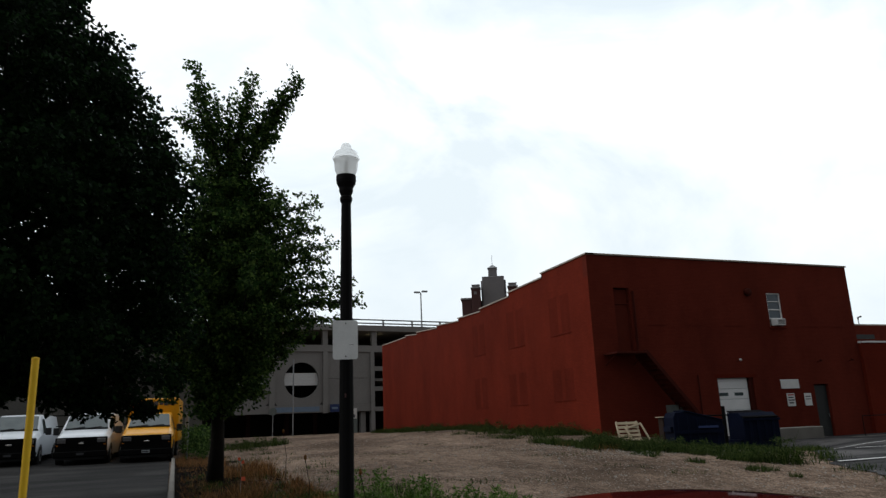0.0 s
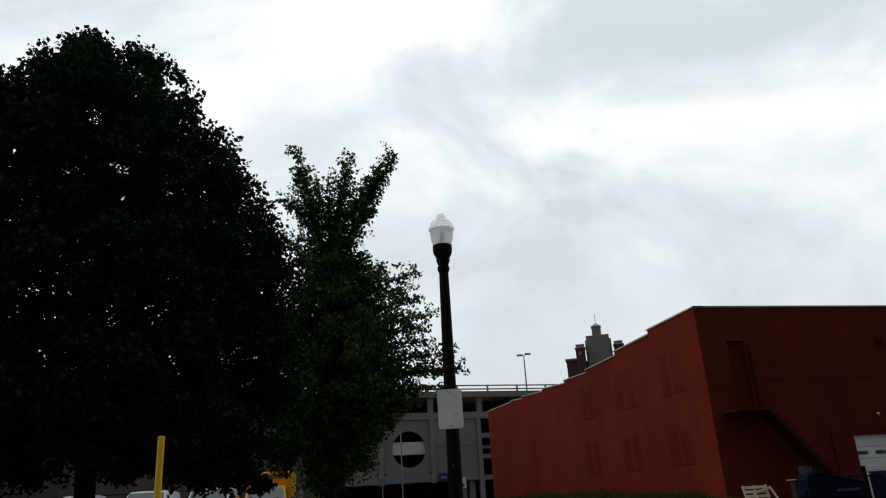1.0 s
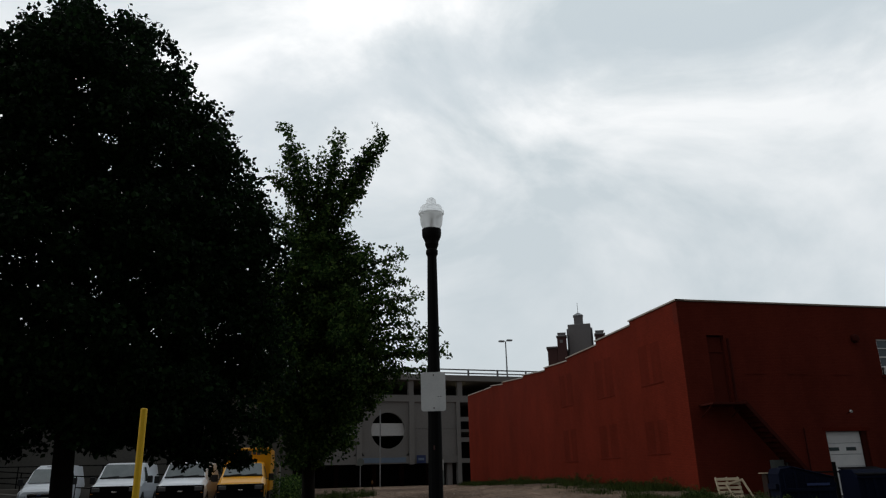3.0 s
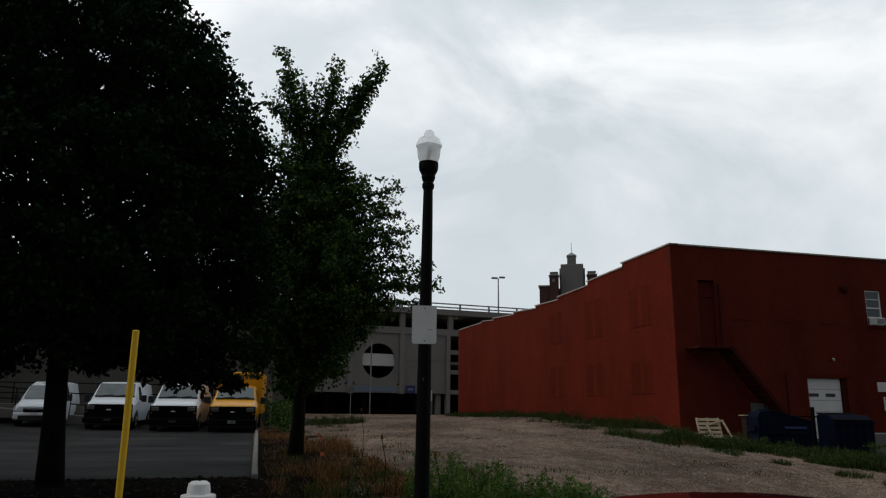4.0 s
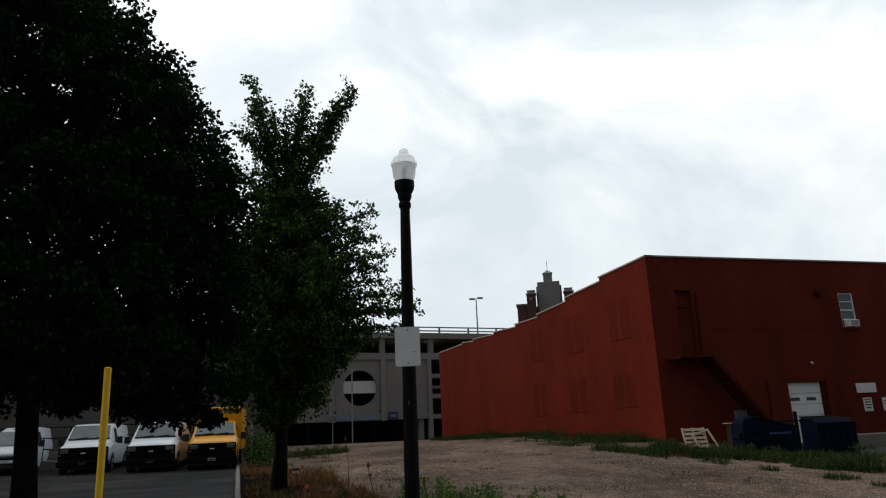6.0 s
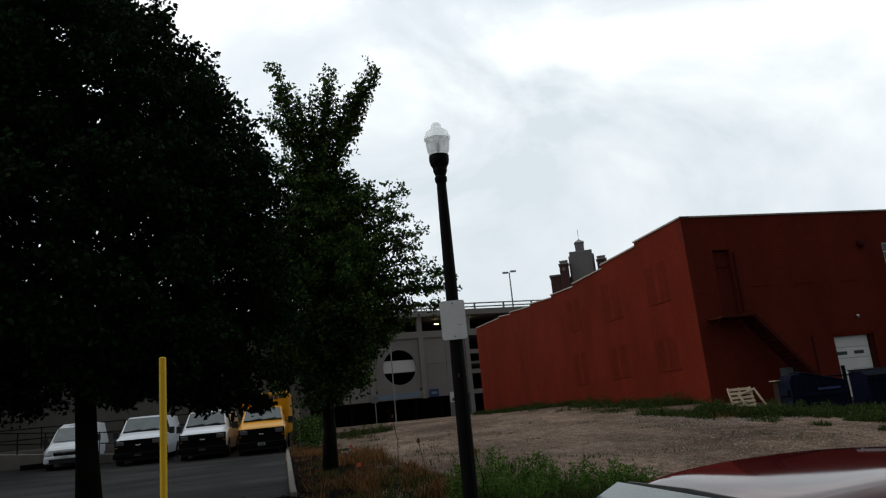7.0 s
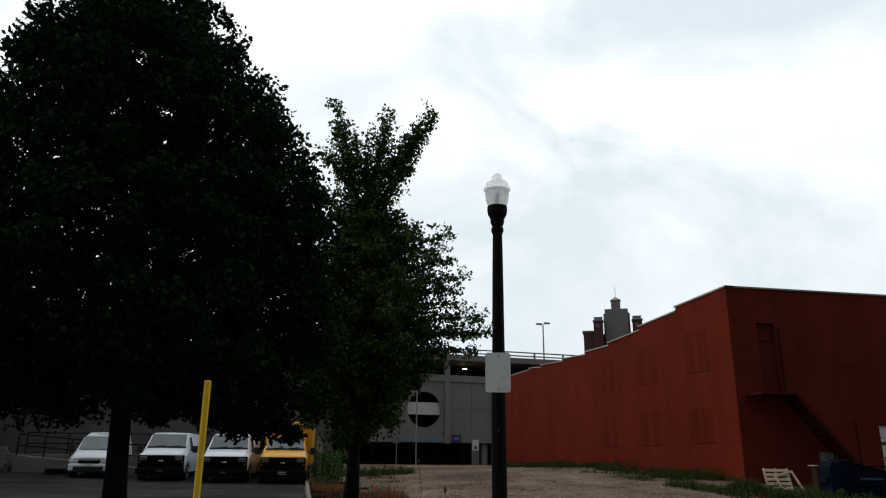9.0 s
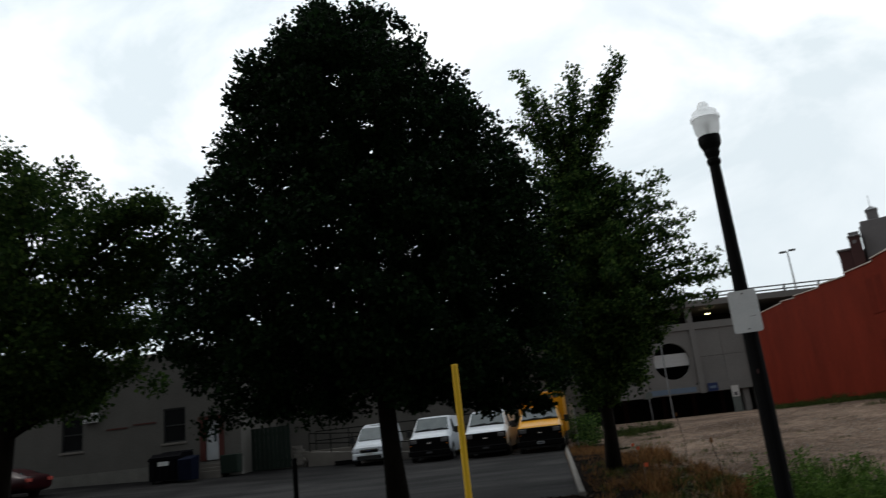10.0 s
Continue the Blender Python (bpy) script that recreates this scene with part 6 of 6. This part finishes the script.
LOCUST = [(10.15, 0.7, -13.6, 16.2), (9.8, 1.6, -13.3, 16.2), (9.2, 2.2, -13.3, 16.2), (8.7, 2.4, -13.3, 16.2), (7.8, 2.9, -13.2, 16.2), (6.5, 3.2, -13.0, 16.2), (5.2, 3.2, -12.9, 16.2), (4.0, 2.6, -12.9, 16.2), (3.4, 1.5, -12.9, 16.2)]
LOBES = [((-15.5, 15.4, 4.2), (-11.2, 15.4, 4.4), 0.6, 0.55, 14), ((-15.0, 15.2, 3.6), (-10.8, 15.2, 3.7), 0.5, 0.45, 14), ((-14.5, 15.6, 5.4), (-11.0, 15.6, 5.4), 0.6, 0.55, 10), ((-13.5, 16.0, 3.8), (-16.4, 16.0, 3.0), 0.6, 0.45, 12), ((-14.0, 15.6, 4.6), (-17.0, 15.6, 4.4), 0.6, 0.5, 10), ((-11.6, 16.0, 7.0), (-9.7, 16.0, 8.25), 0.6, 0.55, 12), ((-11.4, 16.4, 6.4), (-8.9, 16.3, 7.6), 0.6, 0.5, 12), ((-10.3, 15.8, 7.9), (-8.9, 15.8, 7.9), 0.5, 0.42, 10), ((-10.5, 16.2, 6.6), (-8.6, 16.2, 7.0), 0.5, 0.42, 9), ((-11.2, 16.2, 5.9), (-9.1, 16.2, 6.3), 0.6, 0.42, 9), ((-11.3, 16.0, 5.0), (-9.4, 16.0, 5.1), 0.55, 0.4, 8), ((-11.6, 15.9, 4.3), (-9.9, 15.9, 3.9), 0.55, 0.4, 8), ((-12.4, 15.8, 4.0), (-10.6, 15.7, 3.6), 0.5, 0.4, 7)]
tree("broad green street tree with loose open crown", (-13.6, 16.2), (-13.0, 16.2, 9.4), 0.22, LOCUST, 330, 150, 0.12, M_LEAF_C, 37, (0.34, 0.62), LOBES, limb_count=60, fill=0.55, wobble=0.45)


# ---- grass, weeds, stones ----
def blades(name, spots, height, width, mat, label, rng, lean=0.35, category="grass"):
    """Thin bent blades at (x, y, scale) spots, standing on the ground."""
    vs, fs = [], []
    for x, y, s in spots:
        z = ground_z(x, y) - 0.03
        h = height * s * rng.uniform(0.5, 1.15)
        a = rng.uniform(0, 2 * math.pi)
        b = rng.uniform(0, 2 * math.pi)
        l = lean * h * rng.random()
        w = width * rng.uniform(0.6, 1.4)
        dx, dy = math.cos(a) * w, math.sin(a) * w
        ox, oy = math.cos(b) * l, math.sin(b) * l
        i = len(vs)
        vs += [(x - dx, y - dy, z), (x + dx, y + dy, z), (x + ox * 0.35 + dx * 0.7, y + oy * 0.35 + dy * 0.7, z + h * 0.55), (x + ox * 0.35 - dx * 0.7, y + oy * 0.35 - dy * 0.7, z + h * 0.55), (x + ox, y + oy, z + h)]
        fs += [(i, i + 1, i + 2, i + 3), (i + 3, i + 2, i + 4)]
    me = bpy.data.meshes.new(name)
    me.from_pydata(vs, [], fs)
    me.materials.append(mat)
    return tagged(new(name, me), label, category, kind="stuff")


def patch(rng, n, x0, x1, y0, y1, edge=1.0, thresh=-0.1, freq=0.5):
    """Spots in a rectangle, thinned by a noise so that the patch is uneven."""
    out = []
    while len(out) < n:
        x, y = rng.uniform(x0, x1), rng.uniform(y0, y1)
        v = noise.noise(Vector((x * freq, y * freq, 3.7)))
        if v < thresh:
            continue
        out.append((x, y, 0.55 + 0.9 * min(1.0, max(0.0, v - thresh + 0.25))))
    return out


rng = np.random.default_rng(5)


def bank_top(x):
    """How the tall weeds thin out and fall away along the pavement."""
    return float(np.interp(x, [2.5, 2.8, 3.1, 3.6, 4.6, 5.4, 6.2], [0.1, 0.8, 1.0, 0.75, 0.55, 0.45, 0.15]))


spots = [(x, y, s * bank_top(x)) for x, y, s in patch(rng, 3800, 2.5, 6.0, 10.95, 12.6, thresh=-0.05, freq=1.9) if rng.random() < bank_top(x) + 0.1]
blades("weeds", spots, 0.36, 0.006, M_WEED, "tall green weeds and grass beside the pavement", rng, 0.4, "weeds")
spots = [(x, y, s * bank_top(x)) for x, y, s in patch(rng, 380, 2.55, 6.1, 11.1, 12.9, thresh=-0.3, freq=0.9)]
blades("weed_stalks", spots, 0.85, 0.004, M_WEED, "tall thin seeded weed stalks", rng, 0.25, "weeds")
spots = patch(rng, 6500, 15.4, 17.35, 27, 60, thresh=0.08, freq=0.55) + patch(rng, 1800, 13.8, 16.0, 26, 55, thresh=0.22, freq=0.8) + patch(rng, 7000, 13.2, 17.9, 18.6, 25.8, thresh=0.08, freq=0.8)
blades("grass", spots, 0.30, 0.009, M_GRASS, "uneven green grass along the brick wall", rng, 0.8)
spots = patch(rng, 3000, 0.35, 3.2, 11.6, 26, thresh=0.1, freq=1.7) + [(x, y, s * 1.5) for x, y, s in patch(rng, 1500, 1.3, 3.1, 13.0, 17.8, thresh=0.15, freq=1.6)] + [(x, y, s * 1.9) for x, y, s in patch(rng, 900, 1.5, 2.9, 19.0, 25.0, thresh=0.1, freq=0.9)] + patch(rng, 350, 13.2, 18.6, 20.0, 23.5, thresh=0.1, freq=1.4) + patch(rng, 1800, 0.3, 2.0, 27, 34, thresh=-0.2)
blades("dry_grass", spots, 0.27, 0.007, M_DRY, "dry orange-brown grass under the tree", rng, 1.1)
spots = patch(rng, 2600, 1.0, 5.0, 11.0, 16.5, thresh=0.02, freq=0.8) + patch(rng, 1500, 1.2, 3.3, 12.5, 18.5, thresh=0.12, freq=1.9) + patch(rng, 2200, 2.0, 6.3, 10.8, 11.6, thresh=-0.3, freq=1.4) + [(x, y, k * 0.6) for x, y, k in patch(rng, 1300, 3.5, 13.5, 13.0, 32.0, thresh=0.34, freq=0.8)] + patch(rng, 2600, 0.6, 4.5, 33, 44, thresh=-0.05) + patch(rng, 800, 1.8, 5.0, 16, 34, thresh=0.12, freq=0.9) + patch(rng, 1800, 0.5, 3.2, 11.4, 24, thresh=0.0, freq=1.5) + patch(rng, 4200, 13.4, 18.2, 16.0, 20.5, thresh=0.08, freq=0.9) + patch(rng, 2200, 13.4, 16.2, 12.6, 17.0, thresh=0.14, freq=0.9) + [(float(np.interp(y, [11.2, 14.2, 17, 20], [15.3, 16.0, 18.6, 21.0])) + rng.normal() * 0.35, y, k) for x, y, k in patch(rng, 1500, 0, 1, 11.3, 19.5, thresh=-0.1, freq=1.3)] + patch(rng, 900, 17.5, 20.6, 18.2, 20.6, thresh=0.1, freq=0.9)
blades("low_grass", spots, 0.2, 0.008, M_GRASS, "low green grass creeping over the gravel", rng, 0.7)
rng2 = np.random.default_rng(9)
cl = np.array([(rng2.uniform(0.7, 1.7), rng2.uniform(31, 41), ground_z(1.2, 36) + rng2.uniform(0.1, 1.2)) for _ in range(150)])
sh = tagged(new("shrub", leaf_mesh("shrub", cl, rng2.uniform(0.2, 0.4, 150), 30, 0.1, M_LEAF_B, rng2)), "overgrown green shrub beside the fence", "shrub", kind="stuff")

vs, fs = [], []
for k in range(15000):
    x, y = rng.uniform(1.5, 17), 11 + 30 * rng.random() ** 1.3
    if k > 12000:
        x, y = rng.normal(14.5, 1.6), rng.uniform(18.5, 25)
    s = rng.uniform(0.006, 0.025) * (2.2 if rng.random() < (0.16 if k > 12000 else 0.05) else 1)
    z = ground_z(x, y) + 0.012
    i = len(vs)
    for dx, dy, dz in ((1, 0, 0), (-0.3, 0.9, 0), (-0.8, -0.6, 0), (0.1, 0.1, 0.8)):
        vs.append((x + s * dx * rng.uniform(0.7, 1.3), y + s * dy * rng.uniform(0.7, 1.3), z + s * dz))
    fs += [(i, i + 1, i + 3), (i + 1, i + 2, i + 3), (i + 2, i, i + 3)]
me = bpy.data.meshes.new("stones")
me.from_pydata(vs, [], fs)
me.materials.append(M_STONE)
tagged(new("stones", me), "loose pale stones scattered over the gravel lot", "stones", kind="stuff")

# litter, flags
bag = thing("plastic_bag", "crumpled white plastic bag on the soil", "plastic bag", at=on_ground(1.42, 11.0, 0.03))
bm = bmesh.new()
bmesh.ops.create_icosphere(bm, subdivisions=3, radius=0.13)
for v in bm.verts:
    k = 1 + 0.45 * noise.noise(v.co * 14) + 0.2 * noise.noise(v.co * 35)
    v.co = Vector((v.co.x * 1.1 * k, v.co.y * k, max(-0.02, v.co.z * 0.75 * k)))
part("film", bm, M_BAG, bag)
for x, y in ((2.0, 23.4), (1.95, 21.6), (1.45, 15.9)):
    fl = thing("marker_flag", "small orange survey flag on a wire", "flag", at=on_ground(x, y), group="survey flags")
    part("wire", tube(bmesh.new(), [(0, 0, -0.05), (0.02, 0, 0.5)], 0.004, 5), M_GALV, fl)
    part("flag", block(0.02, 0.1, -0.002, 0.002, 0.42, 0.5), M_ORANGE, fl)
for x, y, h in ((2.6, 17.5, 1.3), (2.35, 13.0, 1.0), (2.9, 11.2, 0.9)):
    sk = thing("weed_stalk", "dry brown weed stalk with a seed head", "weed", at=on_ground(x, y), group="stalks")
    part("stem", tube(bmesh.new(), [(0, 0, -0.05), (0.03, 0, h * 0.6), (-0.05, 0, h)], 0.006, 5), M_BARK, sk)
    part("seed_head", lathe([(0.01, 0), (0.03, 0.03), (0.02, 0.08), (0.005, 0.1)], 8), M_DRY, sk, at=pose(-0.05, 0, h))

# bark chips and twigs over the soil
vs, fs = [], []
for k in range(5200):
    x, y = rng.uniform(-14, 2.6), rng.uniform(10.85, 15.5)
    if k % 4 == 0:
        x, y = rng.uniform(0.3, 3.0), rng.uniform(15.5, 27)
    s, a, z = rng.uniform(0.015, 0.06), rng.uniform(0, 6.3), ground_z(x, y) + 0.055
    w = s * rng.uniform(0.2, 0.5)
    c, d = math.cos(a), math.sin(a)
    i = len(vs)
    vs += [(x - c * s, y - d * s, z), (x + d * w, y - c * w, z + 0.01), (x + c * s, y + d * s, z + 0.012), (x - d * w, y + c * w, z + 0.002), (x, y, z + 0.03)]
    fs += [(i, i + 1, i + 4), (i + 1, i + 2, i + 4), (i + 2, i + 3, i + 4), (i + 3, i, i + 4)]
me = bpy.data.meshes.new("bark_chips")
me.from_pydata(vs, [], fs)
me.materials.append(leaf_material("bark_chip", (0.003, 0.002, 0.0015), (0.014, 0.010, 0.007), (0.07, 0.052, 0.04), 0.05, 0.02))
tagged(new("bark_chips", me), "dark bark chips and twigs over the soil", "bark chips", kind="stuff")

# leaves of the tall weeds by the pavement
rng3 = np.random.default_rng(17)
cl = []
for _ in range(130):
    x, y = 2.65 + 3.4 * rng3.random() ** 1.3, rng3.uniform(11.05, 12.8)
    h = 0.8 * bank_top(x) * (0.4 + 0.95 * rng3.random() ** 1.6)
    for k in range(7):
        u = 0.25 + 0.75 * k / 6
        cl.append((x + rng3.normal() * 0.03, y + rng3.normal() * 0.03, ground_z(x, y) + h * u))
tagged(new("weed_leaves", leaf_mesh("weed_leaves", cl, rng3.uniform(0.03, 0.085, len(cl)), 11, 0.075, M_WEED, rng3, -0.3, 0.15)), "small leaves on tall green weed stalks", "weeds", kind="stuff")

# grassy weed mounds along the brick wall, before the dumpsters and at the far end of the lot
cl, rad, tufts = [], [], []


def mound(x, y, wide, tall, n):
    for _ in range(n):
        a, d = rng3.uniform(0, 2 * math.pi), wide * rng3.random() ** 0.6
        px, py = x + d * math.cos(a), y + d * math.sin(a)
        top = tall * (1 - 0.6 * (d / wide) ** 2)
        for _ in range(5):
            tufts.append((px + rng3.normal() * 0.07, py + rng3.normal() * 0.07, top * rng3.uniform(0.6, 1.2)))
        if rng3.random() < 0.55:
            cl.append((px, py, ground_z(px, py) + top * rng3.random() ** 0.7))
            rad.append(rng3.uniform(0.05, 0.13))


for k in range(60):
    mound(rng3.uniform(16.3, 17.2), 27.4 + 31.0 * rng3.random(), rng3.uniform(0.3, 0.8), rng3.uniform(0.2, 0.6), 26)
for k in range(17):
    u = k / 16
    mound(14.2 + 0.7 * u + rng3.normal() * 0.3, 22.6 - 4.6 * u + rng3.normal() * 0.2, rng3.uniform(0.35, 0.75), rng3.uniform(0.3, 0.62) * (1.15 - 0.55 * u), 48)
for x, y, wide, tall in ((15.35, 15.1, 0.5, 0.72), (15.0, 15.6, 0.4, 0.35), (16.2, 21.6, 0.8, 0.45), (4.3, 38.6, 1.2, 0.5), (5.2, 39.2, 0.9, 0.4), (3.4, 37.8, 0.9, 0.45), (17.3, 20.6, 0.7, 0.35), (15.6, 17.4, 0.6, 0.25)):
    mound(x, y, wide, tall, 90)
blades("weed_tufts", tufts, 1.0, 0.008, M_GRASS, "dark green tufts of tall grass along wall and gravel", rng, 0.7, "weeds")
tagged(new("weed_mounds", leaf_mesh("weed_mounds", cl, rad, 16, 0.06, M_GRASS, rng3, 0.0, 0.2)), "narrow green weed leaves among the tall grass", "weeds", kind="stuff")
